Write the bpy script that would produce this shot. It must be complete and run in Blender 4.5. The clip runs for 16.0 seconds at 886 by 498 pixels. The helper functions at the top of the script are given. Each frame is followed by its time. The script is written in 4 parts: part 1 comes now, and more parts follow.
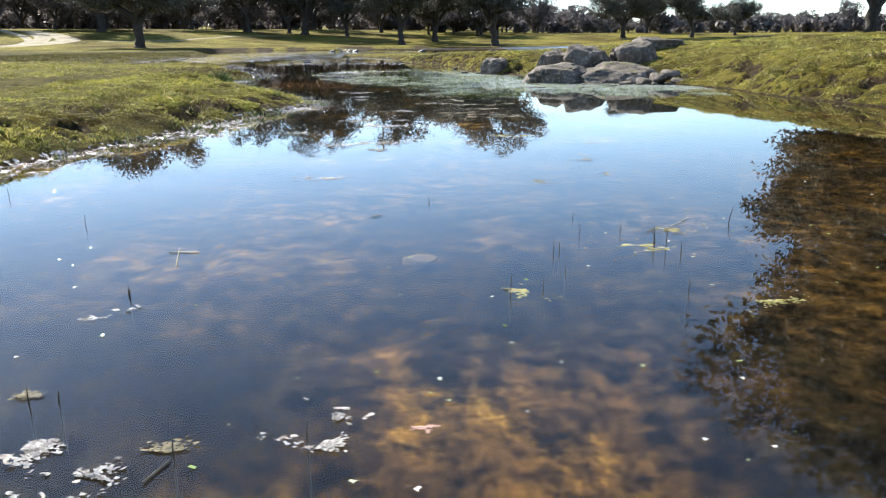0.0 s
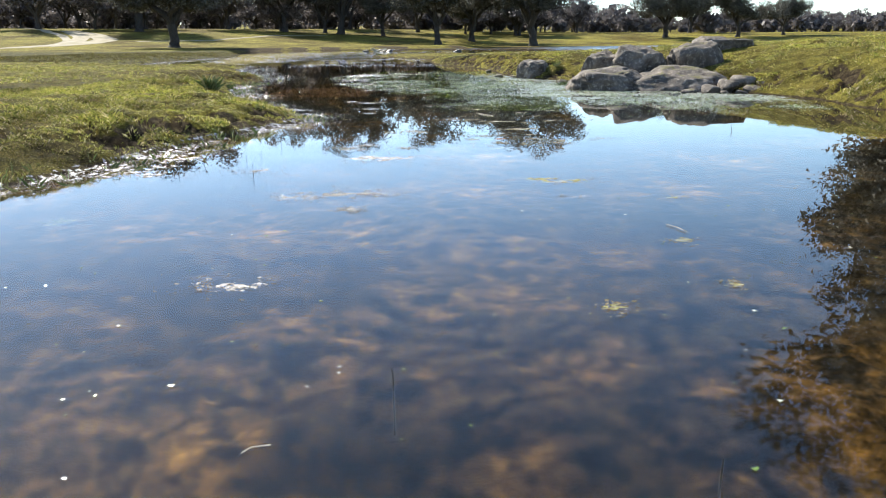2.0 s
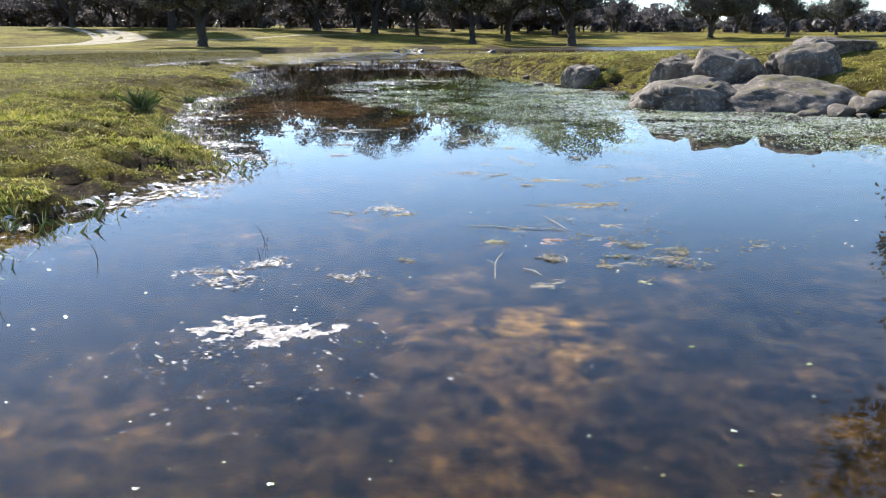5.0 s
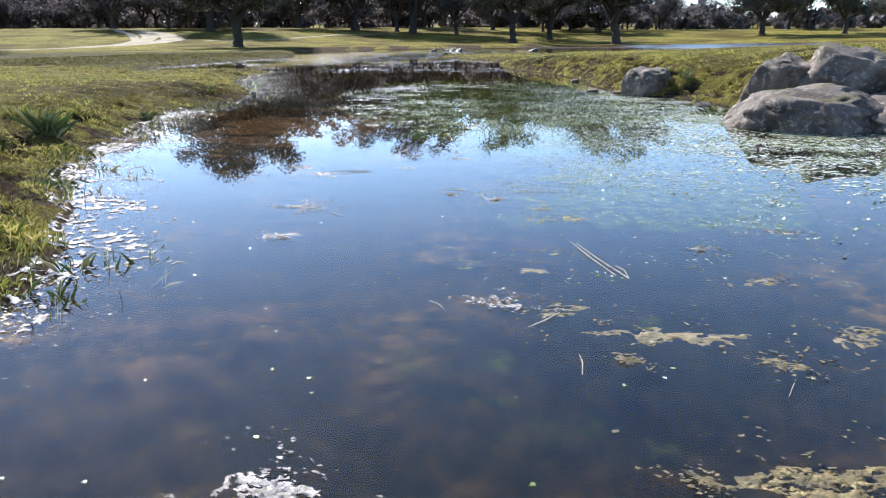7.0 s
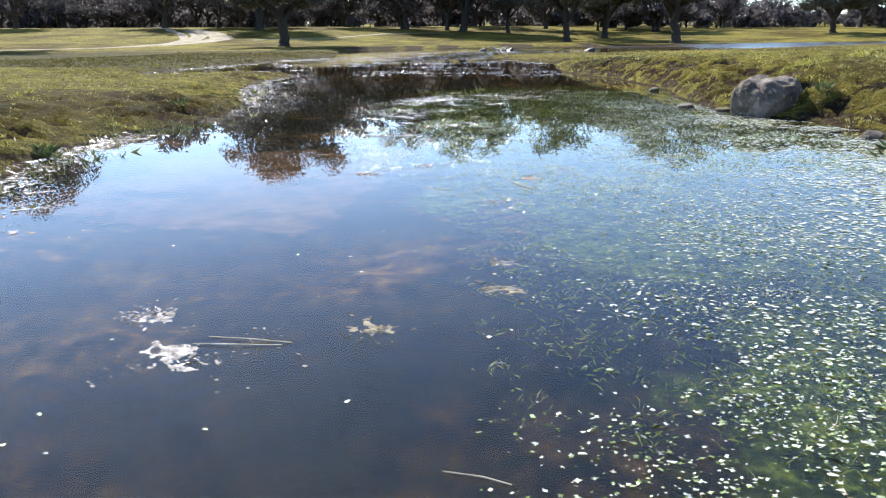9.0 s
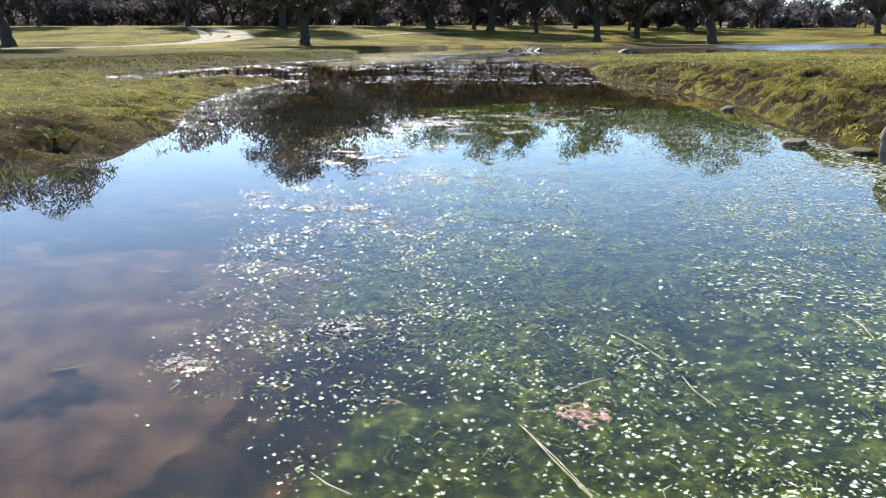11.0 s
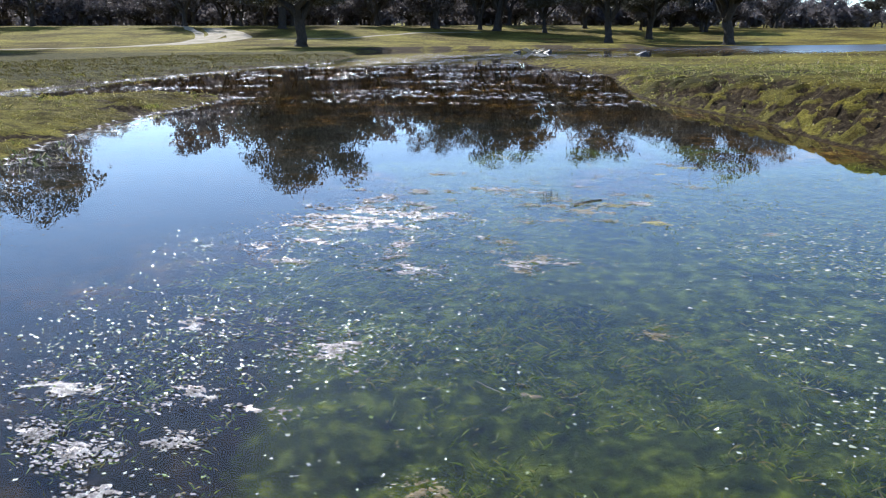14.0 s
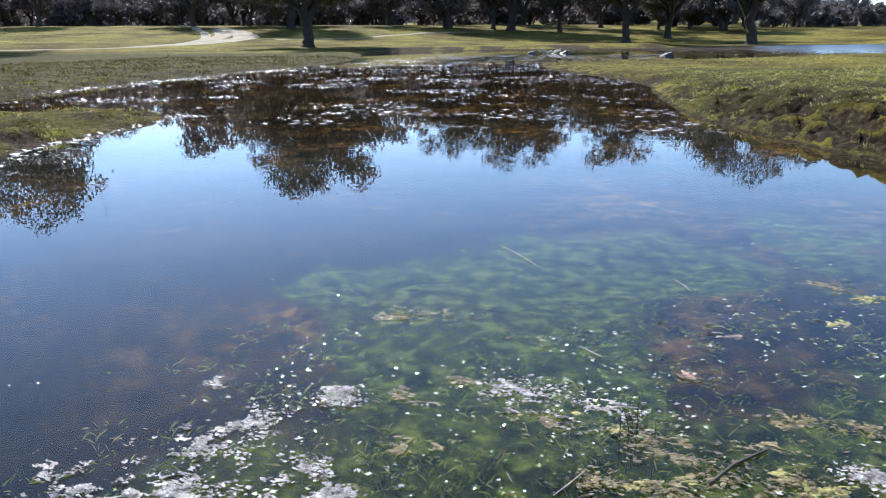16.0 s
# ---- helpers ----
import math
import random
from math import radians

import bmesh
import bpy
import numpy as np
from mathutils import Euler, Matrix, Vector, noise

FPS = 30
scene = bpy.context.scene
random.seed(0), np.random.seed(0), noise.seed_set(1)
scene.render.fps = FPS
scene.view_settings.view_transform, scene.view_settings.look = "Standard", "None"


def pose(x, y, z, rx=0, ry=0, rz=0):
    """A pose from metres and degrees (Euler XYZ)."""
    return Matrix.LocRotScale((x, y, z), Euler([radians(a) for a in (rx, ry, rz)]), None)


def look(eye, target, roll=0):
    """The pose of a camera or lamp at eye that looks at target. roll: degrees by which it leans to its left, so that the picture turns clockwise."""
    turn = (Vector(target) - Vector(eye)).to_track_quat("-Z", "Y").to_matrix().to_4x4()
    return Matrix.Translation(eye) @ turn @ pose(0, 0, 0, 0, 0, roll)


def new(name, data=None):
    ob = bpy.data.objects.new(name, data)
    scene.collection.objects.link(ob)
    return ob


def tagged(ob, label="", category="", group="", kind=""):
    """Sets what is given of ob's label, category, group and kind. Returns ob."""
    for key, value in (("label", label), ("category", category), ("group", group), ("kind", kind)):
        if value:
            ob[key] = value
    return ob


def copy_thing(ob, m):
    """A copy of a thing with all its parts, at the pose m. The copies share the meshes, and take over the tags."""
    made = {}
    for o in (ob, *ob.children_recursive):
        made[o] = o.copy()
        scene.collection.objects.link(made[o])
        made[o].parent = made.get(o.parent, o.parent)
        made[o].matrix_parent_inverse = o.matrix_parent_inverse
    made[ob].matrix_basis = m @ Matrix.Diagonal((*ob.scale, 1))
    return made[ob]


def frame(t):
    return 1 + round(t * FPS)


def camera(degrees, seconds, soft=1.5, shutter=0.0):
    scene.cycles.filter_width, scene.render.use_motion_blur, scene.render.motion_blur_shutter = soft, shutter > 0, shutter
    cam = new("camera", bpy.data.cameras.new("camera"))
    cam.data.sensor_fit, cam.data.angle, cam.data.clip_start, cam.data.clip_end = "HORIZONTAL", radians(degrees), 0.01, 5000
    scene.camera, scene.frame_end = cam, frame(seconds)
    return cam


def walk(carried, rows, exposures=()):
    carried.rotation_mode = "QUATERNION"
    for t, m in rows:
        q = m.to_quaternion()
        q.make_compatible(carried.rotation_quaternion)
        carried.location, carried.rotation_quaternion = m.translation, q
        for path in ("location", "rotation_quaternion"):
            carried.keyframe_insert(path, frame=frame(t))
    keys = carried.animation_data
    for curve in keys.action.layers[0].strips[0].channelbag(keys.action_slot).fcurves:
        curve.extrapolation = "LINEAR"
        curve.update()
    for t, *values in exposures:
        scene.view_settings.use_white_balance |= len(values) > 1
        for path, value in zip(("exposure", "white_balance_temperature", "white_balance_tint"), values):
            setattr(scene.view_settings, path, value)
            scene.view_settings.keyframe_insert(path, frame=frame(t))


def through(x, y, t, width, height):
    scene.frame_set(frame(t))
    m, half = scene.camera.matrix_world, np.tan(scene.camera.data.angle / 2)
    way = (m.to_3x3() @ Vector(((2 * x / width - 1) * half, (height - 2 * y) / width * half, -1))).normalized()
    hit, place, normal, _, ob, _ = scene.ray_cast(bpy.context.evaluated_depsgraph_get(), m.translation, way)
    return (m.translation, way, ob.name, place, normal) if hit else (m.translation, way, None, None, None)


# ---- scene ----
cam = camera(64.0, 16.0, 1.1)
PATH = [
    (0, (0.672, 3.341, 0.764), (0.73, 5.26, 0.203), -0.5),
    (0.5, (0.73, 3.831, 0.766), (0.757, 5.75, 0.205), -0.5),
    (1, (0.777, 4.314, 0.769), (0.776, 6.234, 0.209), -0.5),
    (1.5, (0.82, 4.784, 0.775), (0.797, 6.703, 0.214), -0.5),
    (2, (0.863, 5.27, 0.772), (0.823, 7.189, 0.211), -0.5),
    (2.5, (0.897, 5.746, 0.782), (0.846, 7.665, 0.221), -0.4),
    (3, (0.934, 6.21, 0.792), (0.877, 8.129, 0.231), -0.4),
    (3.5, (0.952, 6.741, 0.787), (0.894, 8.66, 0.227), -0.3),
    (6, (0.974, 9.443, 0.783), (0.77, 11.351, 0.22), -0.6),
    (6.5, (0.951, 10.041, 0.779), (0.723, 11.946, 0.216), -0.7),
    (7, (0.916, 10.642, 0.771), (0.676, 12.546, 0.208), -0.7),
    (7.5, (0.881, 11.257, 0.767), (0.616, 13.157, 0.202), -0.8),
    (8, (0.818, 11.919, 0.758), (0.524, 13.815, 0.195), -0.8),
    (8.5, (0.746, 12.595, 0.765), (0.411, 14.484, 0.202), -0.8),
    (11, (0.425, 15.904, 0.798), (-0.016, 17.771, 0.233), -0.5),
    (11.5, (0.357, 16.504, 0.821), (-0.083, 18.371, 0.256), -0.6),
    (12, (0.287, 17.104, 0.825), (-0.153, 18.972, 0.26), -0.6),
    (12.5, (0.2, 17.688, 0.828), (-0.239, 19.556, 0.265), -0.6),
    (13, (0.094, 18.307, 0.837), (-0.343, 20.176, 0.273), -0.5),
    (13.5, (-0.009, 18.918, 0.853), (-0.455, 20.784, 0.288), -0.6),
    (14, (-0.106, 19.525, 0.872), (-0.565, 21.387, 0.307), -0.5),
    (14.5, (-0.204, 20.14, 0.886), (-0.668, 22.002, 0.321), -0.5),
    (15, (-0.303, 20.759, 0.899), (-0.769, 22.62, 0.333), -0.5),
    (15.5, (-0.408, 21.362, 0.908), (-0.886, 23.219, 0.343), -0.5),
    (16, (-0.519, 21.958, 0.921), (-1.013, 23.811, 0.355), -0.6),
]
walk(cam, [(t, look(eye, target, roll)) for t, eye, target, roll in PATH], [(0, 1.12, 6750, 6), (2.5, 1.09, 6800, 5), (3.5, 1.05, 6750, 6), (6, 1.05, 6350, 9), (7, 1.03, 6250, 10), (8.5, 1.03, 6350, 10), (11, 1.00, 6600, 8), (11.5, 0.79, 6350, 8), (12, 0.54, 6100, 8), (13.2, 0.48, 6000, 9), (14.5, 0.82, 6000, 10), (16, 0.86, 6000, 10)])

# ---- light ----
SUN_AZ = radians(-34)      # left of the way ahead
SUN_EL = radians(37)
sun_dir = Vector((math.sin(SUN_AZ) * math.cos(SUN_EL), math.cos(SUN_AZ) * math.cos(SUN_EL), math.sin(SUN_EL)))
world = bpy.data.worlds.new("sky")
scene.world = world
world.use_nodes = True
wn = world.node_tree.nodes
sky = wn.new("ShaderNodeTexSky")
sky.sky_type = "NISHITA"
sky.sun_disc = False
sky.sun_elevation = SUN_EL
sky.sun_rotation = SUN_AZ
sky.air_density = 0.75
sky.dust_density = 0.1
sky.ozone_density = 2.2
world.node_tree.links.new(sky.outputs[0], wn["Background"].inputs["Color"])
wn["Background"].inputs["Strength"].default_value = 0.15
sun = bpy.data.lights.new("sun", "SUN")
sun.energy = 5.0
sun.angle = radians(0.55)
sun.color = (1.0, 0.95, 0.87)
new("sun", sun).matrix_world = look(sun_dir * 50, (0, 0, 0))
scene.view_settings.exposure = 0.0


# ---- noise and plan ----
def value_noise(x, y, seed):
    """Smooth noise from 0 to 1 with cells one unit wide, on arrays."""
    xi, yi = np.floor(x).astype(np.int64), np.floor(y).astype(np.int64)
    fx, fy = x - xi, y - yi
    fx, fy = fx * fx * (3 - 2 * fx), fy * fy * (3 - 2 * fy)

    def h(a, b):
        n = (a * 374761393 + b * 668265263 + seed * 974634777) & 0x7FFFFFFF
        n = ((n ^ (n >> 13)) * 1274126177) & 0x7FFFFFFF
        n = ((n ^ (n >> 11)) * 668265263) & 0x7FFFFFFF
        return ((n ^ (n >> 16)) & 0xFFFF) / 65535.0
    return (h(xi, yi) * (1 - fx) + h(xi + 1, yi) * fx) * (1 - fy) + (h(xi, yi + 1) * (1 - fx) + h(xi + 1, yi + 1) * fx) * fy


def fractal(x, y, seed, octaves=3):
    total, amp, norm = 0.0, 1.0, 0.0
    for k in range(octaves):
        total = total + amp * value_noise(x * 2 ** k + 17.3 * k, y * 2 ** k - 9.1 * k, seed + k)
        norm += amp
        amp *= 0.5
    return total / norm


def smooth(a, b, x):
    t = np.clip((x - a) / (b - a), 0, 1)
    return t * t * (3 - 2 * t)


# The pond: its western shore with the spit and the inlet, the far arm, and its eastern shore.
WEST = [(-4.5, -9), (-3.6, 0), (-2.8, 4.5), (-2.1, 7.6), (-1.8, 8.9), (-1.38, 10.3), (-1.05, 11.5), (-0.76, 12.7), (-1.15, 13.35),
        (-1.45, 13.9), (-2.0, 14.8), (-2.45, 16.2), (-2.9, 17.5), (-3.25, 18.6), (-3.15, 20.2), (-3.6, 21.8), (-4.5, 23.6), (-5.2, 25.2), (-5.6, 26.6),
        (-5.95, 28.4), (-6.2, 29.8), (-6.8, 30.3), (-7.7, 30.0), (-8.6, 29.2), (-9.6, 28.8), (-10.8, 29.3), (-11.4, 31.0), (-11.5, 33), (-11.9, 36), (-12.1, 39),
        (-12.4, 43), (-12.9, 48.5), (-14.2, 56), (-17.6, 66), (-20.3, 76), (-18.5, 84.5), (-13, 89), (-6, 91)]
EAST = [(3, 94), (16, 105), (36, 114), (37, 102), (24, 82), (12.3, 66), (6.7, 60), (1.2, 54.6), (-3.6, 50.6), (-3.5, 46.5), (-1.7, 41.5),
        (-0.4, 37.8), (-0.05, 33), (0.35, 30.4), (0.95, 28.8), (1.45, 27.3), (1.85, 25.0), (2.0, 22.5), (2.3, 21.2), (2.9, 20.3),
        (3.1, 19.0), (3.2, 17.9), (3.9, 17.1), (4.9, 16.4), (5.5, 15.2), (5.6, 13.4), (5.8, 12.2), (6.05, 11.0), (6.6, 8), (7.2, 3), (8, -9)]


def curve_through(points, steps=6):
    """A closed smooth line through the points."""
    p = np.array(points, float)
    out = []
    for i in range(len(p)):
        a, b, c, d = p[i - 1], p[i], p[(i + 1) % len(p)], p[(i + 2) % len(p)]
        for k in range(steps):
            t = k / steps
            out.append(0.5 * (2 * b + (c - a) * t + (2 * a - 5 * b + 4 * c - d) * t * t + (3 * b - a - 3 * c + d) * t ** 3))
    return np.array(out)


SHORE = curve_through(WEST + EAST)


def plain_distance(x, y):
    """Signed metres from the smooth shore line: on land above 0."""
    best, inside = np.full(x.shape, 1e9), np.zeros(x.shape, bool)
    for (ax, ay), (bx, by) in zip(SHORE, np.roll(SHORE, -1, 0)):
        ex, ey = bx - ax, by - ay
        t = np.clip(((x - ax) * ex + (y - ay) * ey) / (ex * ex + ey * ey), 0, 1)
        best = np.minimum(best, (x - ax - t * ex) ** 2 + (y - ay - t * ey) ** 2)
        inside ^= ((ay > y) != (by > y)) & (x < ex * (y - ay) / (ey if abs(ey) > 1e-9 else 1e-9) + ax)
    return np.where(inside, -np.sqrt(best), np.sqrt(best))


# one table of it over the near ground, read between its points
TX, TY, TD = -16.0, -10.0, 0.1
TABLE = plain_distance(*np.meshgrid(TX + TD * np.arange(300), TY + TD * np.arange(850)))


def from_shore(x, y):
    """Metres from the water's uneven edge: on land above 0, in the water below 0."""
    x, y = np.asarray(x, float), np.asarray(y, float)
    u, v = (x - TX) / TD, (y - TY) / TD
    inner = (u > 0) & (u < 298) & (v > 0) & (v < 848)
    s = np.empty(x.shape)
    iu, iv = u[inner].astype(int), v[inner].astype(int)
    fu, fv = u[inner] - iu, v[inner] - iv
    s[inner] = (TABLE[iv, iu] * (1 - fu) + TABLE[iv, iu + 1] * fu) * (1 - fv) + (TABLE[iv + 1, iu] * (1 - fu) + TABLE[iv + 1, iu + 1] * fu) * fv
    if not inner.all():
        s[~inner] = plain_distance(x[~inner], y[~inner])
    near = smooth(60, 30, y)
    return s + near * (0.22 * (fractal(x * 1.6, y * 1.6, 5) - 0.55) + 0.14 * (fractal(x * 6, y * 6, 8) - 0.5))


def land_height(x, y):
    """The lie of the land, without banks and hummocks."""
    east = smooth(-1.5, 1.5, x - 0.02 * y)
    west_h = 0.25 - 0.14 * smooth(18, 27, y) + 0.12 * smooth(4, 16, -x) * smooth(40, 20, y) + 0.22 * smooth(50, 80, y)
    east_h = (0.40 + 0.12 * smooth(3, 12, x)) * (1 - 0.93 * smooth(26, 48, y)) + 0.36 * np.exp(-((x - 11) ** 2 / 60 + (y - 17) ** 2 / 70)) - 0.3 * np.exp(-((x - 4.4) ** 2 / 1.6 + (y - 17.9) ** 2 / 1.2))
    r = np.hypot(x, y)
    az = np.degrees(np.arctan2(x, y))
    start = 78 + 30 * smooth(-25, 5, az)
    rise = 3.0 * smooth(start, start + 62, r) * (1 - 0.35 * smooth(-6, 25, az)) + 5.0 * smooth(215, 330, r)
    return west_h * (1 - east) + east_h * east + rise + 0.3 * (fractal(x / 14, y / 14, 31) - 0.5) * smooth(70, 110, r)


def trampled(x, y, s):
    """Where hooves have cut the turf along the banks, 0 to 1."""
    zone = smooth(1.5, 0.4, s) * smooth(-0.02, 0.12, s) * smooth(75, 35, y)
    cuts = smooth(0.075, 0.02, np.abs(fractal(x * 2.4, y * 3.2, 71, 3) - 0.5))
    holes = smooth(0.60, 0.70, fractal(x * 3.7, y * 3.7, 73, 2))
    hoofed = zone * np.maximum(cuts, holes) * smooth(0.46, 0.60, fractal(x * 1.1, y * 1.1, 77) + 0.18 * smooth(0, 2, x) + 0.26 * smooth(0, -0.6, x) * smooth(8, 10, y) * smooth(20, 17, y) + 0.13 * smooth(-1.5, -2.5, x) * smooth(16, 19, y))
    slope = smooth(-0.5, 0.5, x) * smooth(21, 23, y) * smooth(41, 34, y) * smooth(1.4, 0.9, s) * smooth(0.0, 0.08, s) * smooth(0.52, 0.60, fractal(x * 4.5, y * 4.5, 75, 3))
    cut_bank = smooth(1.4, 0.5, s) * smooth(0.0, 0.1, s) * smooth(72, 80, y) * smooth(12, 0, x)
    return np.maximum(np.maximum(hoofed, slope), cut_bank)


def ground_height(x, y):
    x, y = np.asarray(x, float), np.asarray(y, float)
    s = from_shore(x, y)
    top = land_height(x, y)
    steep = 0.09 + 0.22 * smooth(0.5, -0.5, x) + 0.45 * fractal(x * 0.9, y * 0.9, 12) ** 1.5 + 0.22 * smooth(0, 2, x) + 0.45 * smooth(1.5, 3.5, x) * smooth(24, 19, y) + 0.5 * np.exp(-((x - 4) ** 2 + (y - 17.5) ** 2) / 4)
    near = smooth(75, 35, y)
    bumps = 0.10 * (fractal(x * 2.2, y * 2.2, 41, 4) - 0.5) + 0.035 * (fractal(x * 8, y * 8, 44) - 0.5)
    worn = trampled(x, y, s)
    rough = 0.7 + 0.15 * smooth(-0.5, 1.5, x)
    bumps = bumps - worn * 0.17 * rough * (0.35 + fractal(x * 6, y * 6, 79)) + 0.16 * rough * near * smooth(2.2, 0.3, s) * smooth(0.05, 0.3, s) * (fractal(x * 4.6, y * 4.6, 83, 3) - 0.47) + 0.10 * worn * (fractal(x * 9, y * 9, 87, 2) - 0.4)
    land = top * (1 - np.exp(-np.maximum(s, 0) / steep)) + near * bumps * smooth(0, 0.3, s)
    depth = 0.20 + 0.22 * fractal(x * 0.5, y * 0.5, 51)
    bed = -depth * (1 - np.exp(np.minimum(s, 0) / 0.9)) + (0.15 * (fractal(x * 2.6, y * 2.6, 61, 4) - 0.5) + 0.07 * (fractal(x * 8, y * 8, 64, 2) - 0.5)) * smooth(0, 1.0, -s)
    return np.where(s > 0, np.maximum(land, 0.0) + 0.012 * smooth(0, 0.1, s), np.minimum(bed, -0.004))


def at_ground(x, y):
    return float(ground_height(np.array([x]), np.array([y]))[0])


# ---- materials ----
def material(name, build):
    m = bpy.data.materials.new(name)
    m.use_nodes = True
    nt = m.node_tree
    shader = nt.nodes["Principled BSDF"]
    build(nt, shader)
    return m


def node(nt, kind, links=None, **values):
    n = nt.nodes.new(kind)
    for k, v in values.items():
        if k == "blend_type":
            n.blend_type = v
        elif k == "data_type":
            n.data_type = v
        elif k == "operation":
            n.operation = v
        elif k == "noise_dimensions":
            n.noise_dimensions = v
        else:
            n.inputs[k].default_value = v
    for k, v in (links or {}).items():
        if isinstance(v, (int, float)):
            n.inputs[k].default_value = v
        else:
            nt.links.new(v, n.inputs[k])
    return n


def noise_of(nt, scale, detail=4.0, rough=0.55, vector=None):
    n = node(nt, "ShaderNodeTexNoise", {"Vector": vector} if vector else None, Scale=scale, Detail=detail, Roughness=rough)
    return n.outputs["Fac"]


def ramp(nt, fac, stops):
    r = nt.nodes.new("ShaderNodeValToRGB")
    e = r.color_ramp.elements
    while len(e) < len(stops):
        e.new(0.5)
    for el, (pos, col) in zip(e, stops):
        el.position = pos
        el.color = (*col, 1) if len(col) == 3 else col
    nt.links.new(fac, r.inputs["Fac"])
    return r.outputs["Color"]


def mixed(nt, fac, a, b, blend="MIX"):
    n = nt.nodes.new("ShaderNodeMix")
    n.data_type = "RGBA"
    n.blend_type = blend
    for i, v in ((0, fac), (6, a), (7, b)):
        if isinstance(v, (int, float)):
            n.inputs[i].default_value = v
        elif isinstance(v, tuple):
            n.inputs[i].default_value = (*v, 1)
        else:
            nt.links.new(v, n.inputs[i])
    return n.outputs[2]


def bump(nt, shader, height, strength, distance):
    b = node(nt, "ShaderNodeBump", {"Height": height}, Strength=strength, Distance=distance)
    nt.links.new(b.outputs[0], shader.inputs["Normal"])


def place_of(nt):
    return nt.nodes.new("ShaderNodeNewGeometry").outputs["Position"]


def build_ground(nt, sh):
    pos = place_of(nt)
    z = node(nt, "ShaderNodeSeparateXYZ", {"Vector": pos}).outputs["Z"]
    up = node(nt, "ShaderNodeSeparateXYZ", {"Vector": nt.nodes.new("ShaderNodeNewGeometry").outputs["Normal"]}).outputs["Z"]
    grass = ramp(nt, noise_of(nt, 0.35, 7, 0.62, pos), [(0.30, (0.062, 0.053, 0.02)), (0.45, (0.152, 0.136, 0.040)), (0.58, (0.25, 0.234, 0.060)), (0.72, (0.35, 0.29, 0.125))])
    grass = mixed(nt, 0.5, grass, ramp(nt, noise_of(nt, 11, 6, 0.7, pos), [(0.3, (0.034, 0.03, 0.010)), (0.52, (0.178, 0.16, 0.038)), (0.78, (0.40, 0.34, 0.12))]))
    mat = ramp(nt, noise_of(nt, 75, 6, 0.7, pos), [(0.36, (0.34, 0.31, 0.28)), (0.5, (0.88, 0.88, 0.84)), (0.64, (1.6, 1.56, 1.25))])
    grass = mixed(nt, 1.0, grass, mat, "MULTIPLY")
    broad = ramp(nt, noise_of(nt, 0.11, 5, 0.6, pos), [(0.38, (0.5, 0.43, 0.4)), (0.5, (0.95, 0.92, 0.9)), (0.62, (1.2, 1.17, 1.0))])
    grass = mixed(nt, 1.0, grass, broad, "MULTIPLY")
    clumps = ramp(nt, noise_of(nt, 3.2, 7, 0.68, pos), [(0.36, (0.42, 0.37, 0.34)), (0.48, (0.95, 0.94, 0.92)), (0.62, (1.35, 1.3, 1.1))])
    grass = mixed(nt, 1.0, grass, clumps, "MULTIPLY")
    rank = nt.nodes.new("ShaderNodeAttribute")
    rank.attribute_name = "rank"
    sedge = ramp(nt, noise_of(nt, 2.2, 7, 0.7, pos), [(0.34, (0.022, 0.019, 0.008)), (0.5, (0.065, 0.058, 0.02)), (0.64, (0.125, 0.11, 0.034)), (0.76, (0.2, 0.16, 0.075))])
    rank = node(nt, "ShaderNodeMath", {0: rank.outputs["Fac"], 1: noise_of(nt, 0.5, 5, 0.6, pos)}, operation="ADD").outputs[0]
    grass = mixed(nt, ramp(nt, rank, [(0.75, (0, 0, 0)), (1.1, (1, 1, 1))]), grass, sedge)
    mud = ramp(nt, noise_of(nt, 16, 8, 0.72, pos), [(0.34, (0.012, 0.008, 0.005)), (0.52, (0.06, 0.042, 0.024)), (0.62, (0.13, 0.10, 0.05)), (0.74, (0.26, 0.21, 0.12))])
    blotch = noise_of(nt, 1.1, 7, 0.66, pos)
    bed = ramp(nt, blotch, [(0.30, (0.006, 0.006, 0.0045)), (0.42, (0.022, 0.016, 0.007)), (0.51, (0.044, 0.027, 0.009)), (0.61, (0.105, 0.059, 0.013)), (0.74, (0.27, 0.155, 0.024))])
    fine = ramp(nt, noise_of(nt, 10, 12, 0.8, pos), [(0.36, (0.12, 0.12, 0.14)), (0.50, (0.85, 0.84, 0.8)), (0.64, (2.2, 2.1, 1.8))])
    bed = mixed(nt, 1.0, bed, fine, "MULTIPLY")
    tufts = ramp(nt, noise_of(nt, 9, 4, 0.65, pos), [(0.38, (0.12, 0.13, 0.15)), (0.50, (0.9, 0.9, 0.9)), (0.64, (1.6, 1.55, 1.4))])
    bed = mixed(nt, 1.0, bed, tufts, "MULTIPLY")
    # dimming by deep water, painted into the bed colour with noisy edges
    depth_dim = nt.nodes.new("ShaderNodeAttribute")
    depth_dim.attribute_name = "depth_dim"
    depth_dim = node(nt, "ShaderNodeMath", {0: depth_dim.outputs["Fac"], 1: noise_of(nt, 1.3, 5, 0.6, pos)}, operation="ADD").outputs[0]
    bed = mixed(nt, ramp(nt, depth_dim, [(0.86, (0, 0, 0)), (1.1, (0.66, 0.66, 0.66))]), bed, (0.011, 0.015, 0.012))
    silt = nt.nodes.new("ShaderNodeAttribute")
    silt.attribute_name = "silt"
    silt = node(nt, "ShaderNodeMath", {0: silt.outputs["Fac"], 1: noise_of(nt, 2.4, 5, 0.6, pos)}, operation="ADD").outputs[0]
